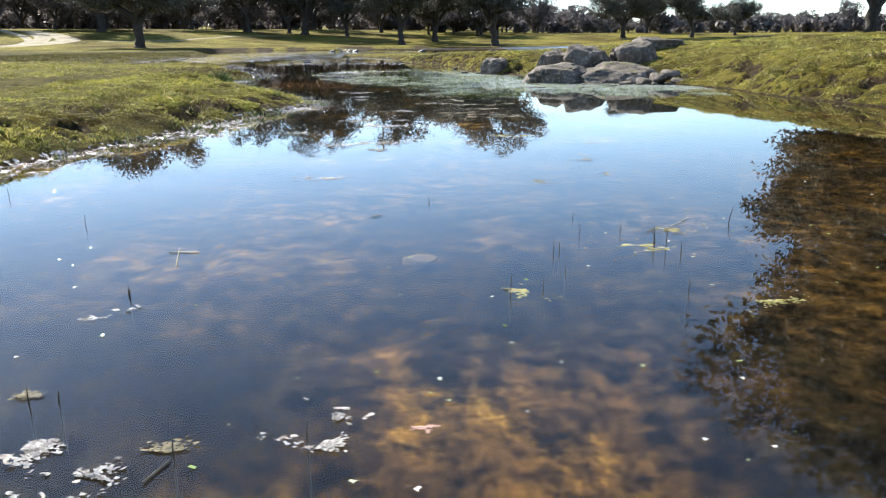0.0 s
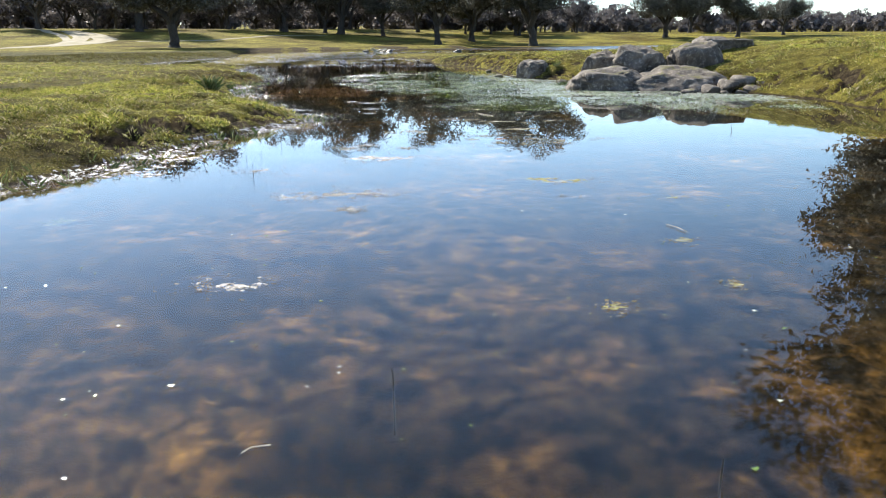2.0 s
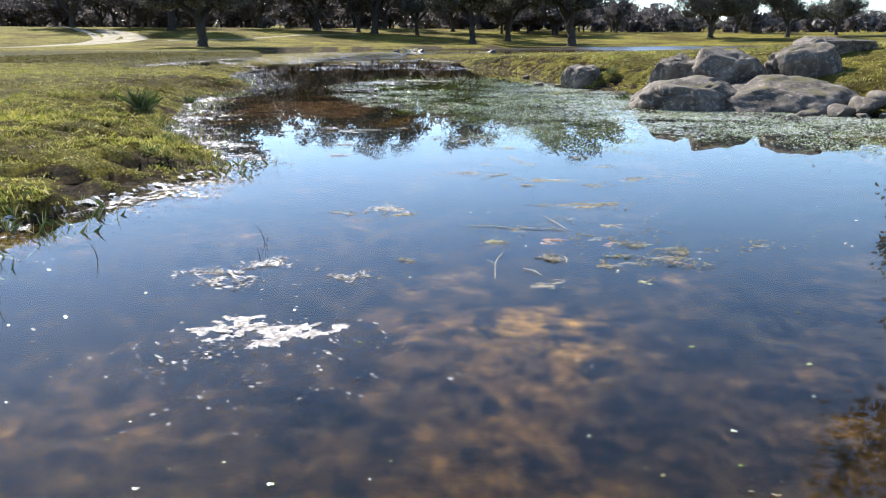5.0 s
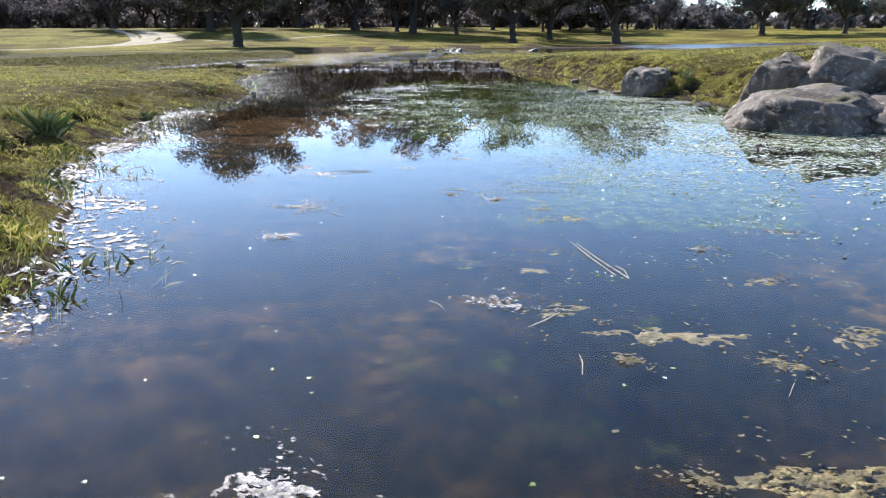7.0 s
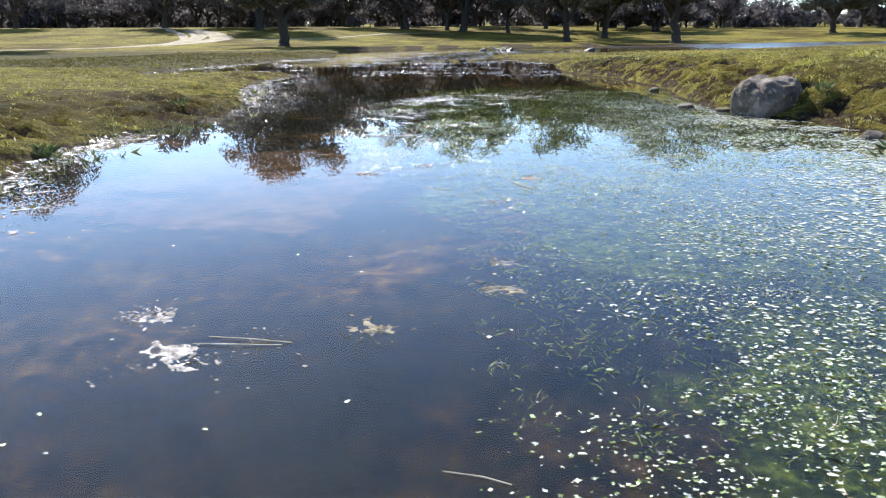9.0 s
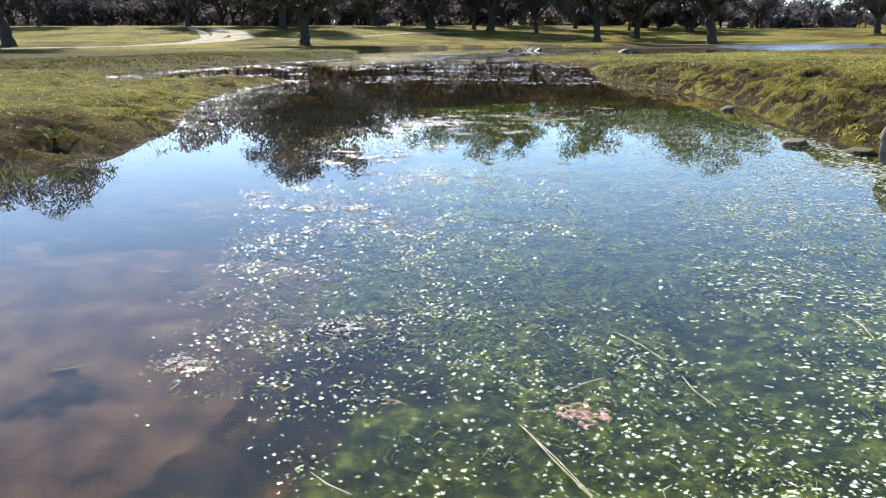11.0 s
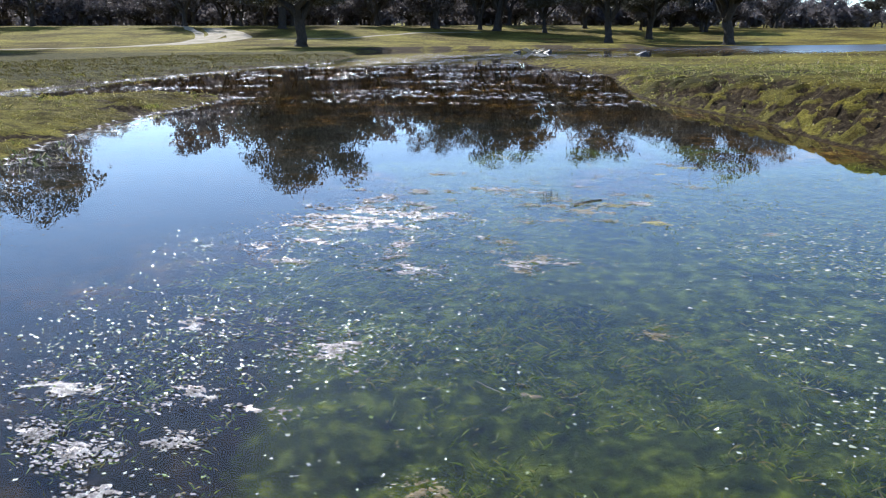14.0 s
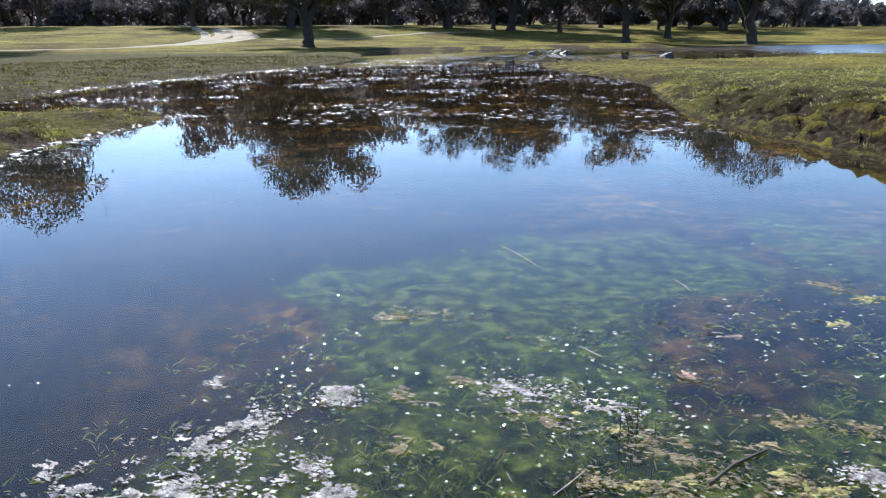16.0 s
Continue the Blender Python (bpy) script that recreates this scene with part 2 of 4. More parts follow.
    bed = mixed(nt, ramp(nt, silt, [(0.95, (0, 0, 0)), (1.15, (0.85, 0.85, 0.85))]), bed, ramp(nt, noise_of(nt, 7, 7, 0.6, pos), [(0.3, (0.032, 0.019, 0.009)), (0.5, (0.105, 0.06, 0.028)), (0.7, (0.20, 0.12, 0.055))]))
    grown = nt.nodes.new("ShaderNodeAttribute")
    grown.attribute_name = "grown"
    algae = ramp(nt, noise_of(nt, 14, 9, 0.75, pos), [(0.34, (0.006, 0.010, 0.004)), (0.5, (0.042, 0.06, 0.008)), (0.64, (0.16, 0.20, 0.022)), (0.76, (0.24, 0.20, 0.05))])
    grown = node(nt, "ShaderNodeMath", {0: grown.outputs["Fac"], 1: noise_of(nt, 2.6, 5, 0.6, pos)}, operation="ADD").outputs[0]
    bed = mixed(nt, ramp(nt, grown, [(0.85, (0, 0, 0)), (1.15, (1, 1, 1))]), bed, algae)
    wet = node(nt, "ShaderNodeMapRange", {"Value": z, 1: 0.004, 2: 0.05}).outputs[0]
    edge = node(nt, "ShaderNodeMath", {0: wet, 1: noise_of(nt, 6, 4, 0.6, pos)}, operation="ADD").outputs[0]
    flat = node(nt, "ShaderNodeMapRange", {"Value": up, 1: 0.55, 2: 0.82}).outputs[0]
    flat = node(nt, "ShaderNodeMath", {0: flat, 1: edge}, operation="MULTIPLY").outputs[0]
    cover = ramp(nt, flat, [(0.7, (0, 0, 0)), (0.95, (1, 1, 1))])
    worn = nt.nodes.new("ShaderNodeAttribute")
    worn.attribute_name = "bare"
    worn = node(nt, "ShaderNodeMath", {0: worn.outputs["Fac"], 1: noise_of(nt, 12, 4, 0.6, pos)}, operation="ADD").outputs[0]
    land = mixed(nt, ramp(nt, worn, [(0.75, (0, 0, 0)), (0.95, (1, 1, 1))]), mixed(nt, cover, mud, grass), mud)
    under = node(nt, "ShaderNodeMath", {0: z, 1: -0.012}, operation="GREATER_THAN").outputs[0]
    nt.links.new(mixed(nt, under, bed, land), sh.inputs["Base Color"])
    sh.inputs["Roughness"].default_value = 0.95
    sh.inputs["Specular IOR Level"].default_value = 0.06
    bump(nt, sh, noise_of(nt, 30, 9, 0.8, pos), 1.0, 0.06)


def build_water(nt, sh):
    pos = place_of(nt)
    sh.inputs["Base Color"].default_value = (1, 1, 1, 1)
    sh.inputs["Transmission Weight"].default_value = 1.0
    sh.inputs["IOR"].default_value = 1.333
    m = node(nt, "ShaderNodeMapping", {"Vector": pos})
    m.inputs["Scale"].default_value = (1.0, 2.2, 1)
    y = node(nt, "ShaderNodeSeparateXYZ", {"Vector": pos}).outputs["Y"]
    waves = mixed(nt, 0.35, noise_of(nt, 1.6, 1, 0.4, m.outputs[0]), noise_of(nt, 6, 1, 0.4, m.outputs[0]))
    b = node(nt, "ShaderNodeBump", {"Height": waves}, Distance=0.012)
    nt.links.new(node(nt, "ShaderNodeMapRange", {"Value": y, 1: 15.0, 2: 34.0, 3: 0.0, 4: 0.05}).outputs[0], b.inputs["Strength"])
    nt.links.new(b.outputs[0], sh.inputs["Normal"])
    x = node(nt, "ShaderNodeSeparateXYZ", {"Vector": pos}).outputs["X"]
    along = node(nt, "ShaderNodeMath", {0: y, 1: node(nt, "ShaderNodeMath", {0: x, 1: 0.9}, operation="MULTIPLY").outputs[0]}, operation="ADD").outputs[0]
    gust = node(nt, "ShaderNodeMath", {0: along, 1: node(nt, "ShaderNodeMath", {0: noise_of(nt, 0.12, 3, 0.5, pos), 1: 24.0}, operation="MULTIPLY").outputs[0]}, operation="ADD").outputs[0]
    nt.links.new(node(nt, "ShaderNodeMapRange", {"Value": gust, 1: 74.0, 2: 100.0, 3: 0.0, 4: 0.28}).outputs[0], sh.inputs["Roughness"])


def build_rock(nt, sh):
    pos = place_of(nt)
    base = ramp(nt, noise_of(nt, 3, 6, 0.6, pos), [(0.3, (0.035, 0.027, 0.021)), (0.46, (0.095, 0.074, 0.06)), (0.6, (0.17, 0.136, 0.11)), (0.72, (0.30, 0.25, 0.20))])
    lichen = ramp(nt, noise_of(nt, 16, 5, 0.7, pos), [(0.53, (0, 0, 0)), (0.66, (0.85, 0.85, 0.85))])
    base = mixed(nt, lichen, base, (0.36, 0.305, 0.25))
    up = node(nt, "ShaderNodeSeparateXYZ", {"Vector": nt.nodes.new("ShaderNodeNewGeometry").outputs["Normal"]}).outputs["Z"]
    moss = node(nt, "ShaderNodeMath", {0: up, 1: noise_of(nt, 4, 5, 0.7, pos)}, operation="MULTIPLY").outputs[0]
    base = mixed(nt, ramp(nt, moss, [(0.50, (0, 0, 0)), (0.58, (1, 1, 1))]), base, (0.11, 0.095, 0.028))
    spots = ramp(nt, noise_of(nt, 60, 3, 0.6, pos), [(0.35, (0.35, 0.33, 0.32)), (0.55, (1, 1, 1))])
    nt.links.new(mixed(nt, 0.35, base, spots, "MULTIPLY"), sh.inputs["Base Color"])
    sh.inputs["Roughness"].default_value = 0.85
    bump(nt, sh, noise_of(nt, 11, 7, 0.65, pos), 0.6, 0.03)


def build_bark(nt, sh):
    pos = nt.nodes.new("ShaderNodeTexCoord").outputs["Object"]
    m = node(nt, "ShaderNodeMapping", {"Vector": pos})
    m.inputs["Scale"].default_value = (1, 1, 0.3)
    nt.links.new(ramp(nt, noise_of(nt, 9, 6, 0.7, m.outputs[0]), [(0.3, (0.018, 0.015, 0.013)), (0.6, (0.06, 0.05, 0.043)), (0.8, (0.12, 0.10, 0.088))]), sh.inputs["Base Color"])
    sh.inputs["Roughness"].default_value = 0.95
    bump(nt, sh, noise_of(nt, 14, 5, 0.7, m.outputs[0]), 1.0, 0.06)


def leafy(stops, through=0.35):
    def build(nt, sh):
        g = nt.nodes.new("ShaderNodeNewGeometry")
        col = ramp(nt, g.outputs["Random Per Island"], stops)
        nt.links.new(col, sh.inputs["Base Color"])
        sh.inputs["Roughness"].default_value = 0.6
        sh.inputs["Specular IOR Level"].default_value = 0.3
        t = node(nt, "ShaderNodeBsdfTranslucent", {"Color": col})
        mix = nt.nodes.new("ShaderNodeMixShader")
        mix.inputs[0].default_value = through
        nt.links.new(sh.outputs[0], mix.inputs[1])
        nt.links.new(t.outputs[0], mix.inputs[2])
        nt.links.new(mix.outputs[0], nt.nodes["Material Output"].inputs["Surface"])
    return build


GROUND = material("grassland", build_ground)
WATER = material("pond_water", build_water)
ROCK = material("granite", build_rock)
BARK = material("bark", build_bark)
OAK_LEAF = material("oak_leaf", leafy([(0.0, (0.05, 0.048, 0.038)), (0.6, (0.10, 0.096, 0.08)), (1.0, (0.19, 0.18, 0.155))], 0.3))


def meadow(stops, through=0.28):
    """Blades: hue by blade, and by the patch in which they grow."""
    def build(nt, sh):
        leafy(stops, through)(nt, sh)
        own = sh.inputs["Base Color"].links[0].from_socket
        patch = ramp(nt, noise_of(nt, 1.5, 6, 0.66, place_of(nt)), [(0.36, (0.42, 0.34, 0.3)), (0.46, (0.95, 0.88, 0.82)), (0.60, (1.4, 1.35, 0.95))])
        col = mixed(nt, 1.0, own, patch, "MULTIPLY")
        nt.links.new(col, sh.inputs["Base Color"])
        for n in nt.nodes:
            if n.bl_idname == "ShaderNodeBsdfTranslucent":
                nt.links.new(col, n.inputs["Color"])
    return build


def crust(a, b, c, rough, spec):
    """Matted algae and scum, wet on top."""
    def build(nt, sh):
        pos = place_of(nt)
        col = ramp(nt, noise_of(nt, 30, 6, 0.7, pos), [(0.34, a), (0.5, b), (0.66, c)])
        nt.links.new(col, sh.inputs["Base Color"])
        sh.inputs["Roughness"].default_value = rough
        sh.inputs["Specular IOR Level"].default_value = spec
        bump(nt, sh, noise_of(nt, 110, 4, 0.65, pos), 0.9, 0.01)
    return build


def plain(stops, scale, rough, relief=0.01):
    def build(nt, sh):
        pos = place_of(nt)
        nt.links.new(ramp(nt, noise_of(nt, scale, 5, 0.65, pos), stops), sh.inputs["Base Color"])
        sh.inputs["Roughness"].default_value = rough
        bump(nt, sh, noise_of(nt, scale * 3, 4, 0.65, pos), 0.6, relief)
    return build


def wet_leaf(stops):
    """Small floating leaves, hue by leaf, glossy with water."""
    def build(nt, sh):
        nt.links.new(ramp(nt, nt.nodes.new("ShaderNodeNewGeometry").outputs["Random Per Island"], stops), sh.inputs["Base Color"])
        sh.inputs["Roughness"].default_value = 0.2
        sh.inputs["Specular IOR Level"].default_value = 0.9
    return build


GRASS = material("grass_blade", meadow([(0.0, (0.12, 0.14, 0.045)), (0.4, (0.345, 0.36, 0.10)), (0.72, (0.51, 0.49, 0.15)), (0.88, (0.64, 0.54, 0.31)), (1.0, (0.76, 0.68, 0.52))]))
SEDGE = material("sedge_blade", meadow([(0.0, (0.07, 0.065, 0.025)), (0.5, (0.15, 0.135, 0.045)), (0.85, (0.24, 0.21, 0.08)), (1.0, (0.42, 0.35, 0.2))]))
RUSH = material("rush_blade", leafy([(0.0, (0.08, 0.11, 0.04)), (0.6, (0.20, 0.25, 0.09)), (1.0, (0.5, 0.43, 0.24))], 0.4))
WEED = material("water_weed", leafy([(0.0, (0.05, 0.08, 0.008)), (0.45, (0.20, 0.28, 0.03)), (0.75, (0.40, 0.46, 0.07)), (1.0, (0.50, 0.38, 0.14))], 0.4))
# distance haze put into the leaf colour: paler and more purple-grey than OAK_LEAF
HAZED_LEAF = material("hazed_leaf", leafy([(0.0, (0.085, 0.074, 0.077)), (0.6, (0.135, 0.12, 0.122)), (1.0, (0.20, 0.18, 0.18))], 0.42))
OCHRE = material("ochre_stone", plain([(0.3, (0.03, 0.018, 0.006)), (0.7, (0.10, 0.058, 0.018))], 18, 0.9))
PETAL = material("floating_leaf", wet_leaf([(0.0, (0.12, 0.18, 0.03)), (0.3, (0.28, 0.36, 0.10)), (0.55, (0.50, 0.54, 0.30)), (0.88, (0.76, 0.76, 0.66)), (1.0, (0.56, 0.46, 0.30))]))
PALE = material("bleached_leaf", wet_leaf([(0.0, (0.34, 0.38, 0.22)), (0.5, (0.56, 0.57, 0.44)), (1.0, (0.76, 0.74, 0.66))]))
SCUM = material("pale_scum", crust((0.14, 0.115, 0.09), (0.42, 0.365, 0.32), (0.78, 0.72, 0.67), 0.18, 1.0))
MAT_YELLOW = material("yellow_algae", crust((0.10, 0.105, 0.018), (0.28, 0.25, 0.05), (0.52, 0.45, 0.15), 0.5, 0.5))
MAT_BROWN = material("brown_algae", crust((0.05, 0.038, 0.010), (0.15, 0.108, 0.032), (0.34, 0.265, 0.11), 0.35, 0.5))
MAT_RED = material("red_algae", crust((0.16, 0.07, 0.05), (0.32, 0.17, 0.12), (0.5, 0.34, 0.26), 0.5, 0.5))
STRAW = material("straw", plain([(0.3, (0.26, 0.20, 0.11)), (0.7, (0.62, 0.55, 0.40))], 30, 0.5))
STEM = material("dead_stem", plain([(0.3, (0.018, 0.014, 0.010)), (0.7, (0.07, 0.055, 0.035))], 25, 0.7))
WET_STONE = material("wet_stone", plain([(0.3, (0.015, 0.013, 0.012)), (0.7, (0.06, 0.052, 0.046))], 6, 0.45))
SAND = material("track_sand", plain([(0.36, (0.17, 0.15, 0.06)), (0.50, (0.27, 0.225, 0.15)), (0.7, (0.40, 0.34, 0.27))], 0.8, 0.95, 0.03))


# ---- mesh helpers ----
def mesh_of(name, verts, faces, mat, soft=False):
    me = bpy.data.meshes.new(name)
    verts = np.asarray(verts, np.float32)
    faces = np.asarray(faces, np.int32)
    n, k = faces.shape
    me.vertices.add(len(verts))
    me.vertices.foreach_set("co", verts.ravel())
    me.loops.add(n * k)
    me.loops.foreach_set("vertex_index", faces.ravel())
    me.polygons.add(n)
    me.polygons.foreach_set("loop_start", np.arange(0, n * k, k, dtype=np.int32))
    me.polygons.foreach_set("loop_total", np.full(n, k, np.int32))
    me.polygons.foreach_set("use_smooth", np.full(n, soft, bool))
    me.update(calc_edges=True)
    me.materials.append(mat)
    return me


def part(name, me, parent, label=""):
    ob = new(name, me)
    ob.parent = parent
    return tagged(ob, label)


# ---- ground and water ----
def spaced(lo, hi, fine_lo, fine_hi, step, growth):
    mid = list(np.arange(fine_lo, fine_hi, step))
    out, d, v = [], step, fine_lo
    while v > lo:
        d *= growth
        v -= d
        out.append(v)
    up, d, v = [], step, mid[-1]
    while v < hi:
        d *= growth
        v += d
        up.append(v)
    return np.array(out[::-1] + mid + up)


gx = spaced(-700, 700, -5, 6.5, 0.07, 1.045)
gy = spaced(-300, 900, 6, 31, 0.078, 1.035)
GX, GY = np.meshgrid(gx, gy)
GZ = ground_height(GX, GY)
cols = len(gx)
ii = (np.arange(len(gy) - 1)[:, None] * cols + np.arange(cols - 1)[None]).ravel()
ground = new("ground", mesh_of("ground", np.stack([GX.ravel(), GY.ravel(), GZ.ravel()], 1), np.stack([ii, ii + 1, ii + cols + 1, ii + cols], 1), GROUND, True))
bare = ground.data.attributes.new("bare", "FLOAT", "POINT")
bare.data.foreach_set("value", trampled(GX, GY, from_shore(GX, GY)).ravel().astype(np.float32))
# where algae carpets the bed
grown = ground.data.attributes.new("grown", "FLOAT", "POINT")
WX, WY = GX + 1.6 * (fractal(GX * 1.3, GY * 1.3, 191) - 0.5), GY + 5.0 * (fractal(GX * 0.7, GY * 0.7, 193) - 0.5)
lush = smooth(13.0, 16.0, WY) * smooth(27.5, 23.5, WY) * smooth(0.0, 1.2, WX - np.interp(GY, [11, 13, 15, 16.5, 17.5, 19, 22, 24], [0.9, 0.6, 0.3, 0.0, -0.8, -1.3, -1.9, -2.1])) * smooth(3.4, 2.0, WX)
lush = np.maximum(lush, 0.34 * smooth(11.0, 11.8, GY) * smooth(14.0, 12.8, GY) * smooth(0.1, 0.6, GX) * smooth(2.4, 1.6, GX))
grown.data.foreach_set("value", (0.75 * lush).ravel().astype(np.float32))
# dark bed colour standing in for light lost in the pond's deeper water
depth_dim = ground.data.attributes.new("depth_dim", "FLOAT", "POINT")
depth_dim.data.foreach_set("value", (0.55 * np.maximum.reduce([smooth(10.8, 12.0, WY) * smooth(16.5, 14.5, WY) * smooth(-0.3, 0.5, WX), smooth(12.3, 13.0, GY) * smooth(16.2, 15.2, GY) * smooth(-2.4, -1.6, GX), smooth(15.5, 16.2, WY) * smooth(25, 23, WY) * smooth(-0.7, -0.4, WX) * smooth(0.6, 0.0, WX), smooth(18.6, 19.4, GY) * smooth(30, 27, GY) * smooth(-0.3, -1.2, GX)])).ravel().astype(np.float32))
# smooth ruddy silt off the western bank
silt = ground.data.attributes.new("silt", "FLOAT", "POINT")
silt.data.foreach_set("value", (0.6 * smooth(-0.35, -0.6, GX) * smooth(15.8, 16.4, GY) * smooth(18.9, 18.3, GY) * smooth(-2.6, -2.0, GX)).ravel().astype(np.float32))
rank = ground.data.attributes.new("rank", "FLOAT", "POINT")
rank.data.foreach_set("value", (0.8 * np.maximum(smooth(-9.5, -11.5, GX) * smooth(30, 34, GY) * smooth(70, 58, GY), 0.6 * smooth(-1, 1, GX) * smooth(27, 31, GY) * smooth(50, 40, GY))).ravel().astype(np.float32))
tagged(ground, "grazed pasture with muddy banks and the brown pond bed", "ground", kind="structure")

water = new("water", mesh_of("water", [(-40, -9, 0), (50, -9, 0), (50, 130, 0), (-40, 130, 0)], [(0, 1, 2, 3)], WATER))
water.visible_shadow = False
tagged(water, "clear still pond water mirroring the sky and trees", "water", kind="structure")


# ---- boulders ----
def boulder(name, x, y, sx, sy, top, tall, turn, seed, label, tilt=0, broken=True):
    """A weathered granite boulder with broken faces, cracks and a rounded back; its top at that height."""
    rnd = random.Random(seed)
    bm = bmesh.new()
    bmesh.ops.create_icosphere(bm, subdivisions=5 if sx > 0.25 else 3, radius=1)
    cuts = [(Vector((rnd.uniform(-1, 1), rnd.uniform(-1.3, 0.6), rnd.uniform(-0.5, 0.8))).normalized(), rnd.uniform(0.55, 0.86) if broken else rnd.uniform(0.78, 0.92)) for _ in range(7 if broken else 5)]
    cuts += [(Vector((rnd.uniform(-0.15, 0.15), rnd.uniform(-0.4, -0.15), 1)).normalized(), rnd.uniform(0.55, 0.65) if broken else 0.86)]
    if broken:
        cuts += [(Vector((rnd.uniform(-0.2, 0.5), -1, rnd.uniform(-0.5, -0.2))).normalized(), rnd.uniform(0.35, 0.5))]
    off = Vector((seed * 3.7, seed * 1.3, seed * 2.1))
    for v in bm.verts:
        p = v.co.copy()
        for n, d in cuts:
            over = p.dot(n) - d
            if over > 0:
                p -= n * over * 0.94
        k = 0.16 * noise.fractal(p * 1.3 + off, 0.8, 2.0, 4) + 0.045 * noise.noise(p * 4 + off) + 0.014 * noise.noise(p * 12 + off)
        crack = abs(noise.noise(p * 1.5 + off * 2))
        k -= 0.13 * max(0, 1 - crack / 0.05)
        v.co = p * (1 + k)
    lo = [min(v.co[i] for v in bm.verts) for i in range(3)]
    hi = [max(v.co[i] for v in bm.verts) for i in range(3)]
    for v in bm.verts:
        v.co = Vector([((v.co[i] - lo[i]) / (hi[i] - lo[i]) * 2 - 1) * half for i, half in enumerate((sx, sy, tall / 2))])
    me = bpy.data.meshes.new(name)
    bm.to_mesh(me)
    bm.free()
    me.materials.append(ROCK)
    for f in me.polygons:
        f.use_smooth = True
    ob = new(name, me)
    ob.matrix_world = pose(x, y, top - tall / 2, tilt, 0, turn)
    return tagged(ob, label, "boulder" if sx > 0.25 else "stone", "boulders on the bank" if sx > 0.25 else "stones by the water")


boulder("boulder", 2.55, 21.1, 0.40, 0.32, 0.40, 0.75, 8, 3, "small dark granite boulder at the grassy water's edge")
boulder("boulder", 3.38, 17.42, 0.72, 0.72, 0.37, 0.66, 6, 11, "broad rounded grey granite boulder standing in the water", 0, False)
boulder("boulder", 4.5, 17.22, 0.95, 0.8, 0.33, 0.6, 14, 14, "low granite slab with moss sloping into the water", 9, False)
boulder("boulder", 3.5, 18.6, 0.42, 0.42, 0.62, 0.95, -10, 19, "grey granite boulder with a pale top and dark face")
boulder("boulder", 4.15, 18.35, 0.6, 0.42, 0.70, 1.0, 24, 23, "pointed grey granite boulder leaning on its neighbours")
boulder("boulder", 5.08, 18.35, 0.52, 0.46, 0.76, 1.0, -14, 29, "blocky grey granite boulder with a shaded face")
boulder("boulder", 5.75, 19.3, 0.72, 0.42, 0.84, 0.55, 18, 31, "long flat granite boulder sunk into the grass")
for k, (x, y, r, top) in enumerate([(4.38, 16.32, 0.12, 0.06), (4.68, 16.3, 0.17, 0.13), (4.98, 16.36, 0.2, 0.2), (5.3, 16.2, 0.18, 0.12), (5.25, 16.5, 0.2, 0.25), (5.55, 16.35, 0.17, 0.18), (5.65, 16.05, 0.12, 0.06), (4.85, 16.15, 0.09, 0.04), (5.1, 16.1, 0.1, 0.05), (2.15, 21.45, 0.10, 0.05),
                                    (1.82, 21.85, 0.11, 0.05), (1.7, 24.6, 0.09, 0.06), (2.9, 19.4, 0.12, 0.06), (6.0, 14.5, 0.2, 0.16), (3.0, 26.1, 0.08, 0.45), (3.4, 26.4, 0.09, 0.47)]):
    boulder("stone", x, y, r, r * 0.75, top, r * 1.1, 37 * k, 60 + k, "small rounded granite stone lying in the mud")
boulder("stone", 0.66, 6.05, 0.075, 0.065, -0.19, 0.10, 25, 94, "flat ochre stone on the pond bed").data.materials[0] = OCHRE


# ---- oaks ----
def tube(verts, faces, pts, radii, sides=8):
    """A tapered tube along pts, added to the lists."""
    base = len(verts)
    up = Vector((0.13, 0.31, 0.94))
    for i, (p, r) in enumerate(zip(pts, radii)):
        d = (pts[min(i + 1, len(pts) - 1)] - pts[max(i - 1, 0)]).normalized()
        a = d.cross(up if abs(d.dot(up)) < 0.95 else Vector((1, 0, 0))).normalized()
        b = d.cross(a)
        for k in range(sides):
            w = 2 * math.pi * k / sides
            verts.append(p + (a * math.cos(w) + b * math.sin(w)) * r * (1 + 0.12 * math.sin(3 * w + i)))
    for i in range(len(pts) - 1):
        for k in range(sides):
            k2 = (k + 1) % sides
            faces.append((base + i * sides + k, base + i * sides + k2, base + (i + 1) * sides + k2, base + (i + 1) * sides + k))


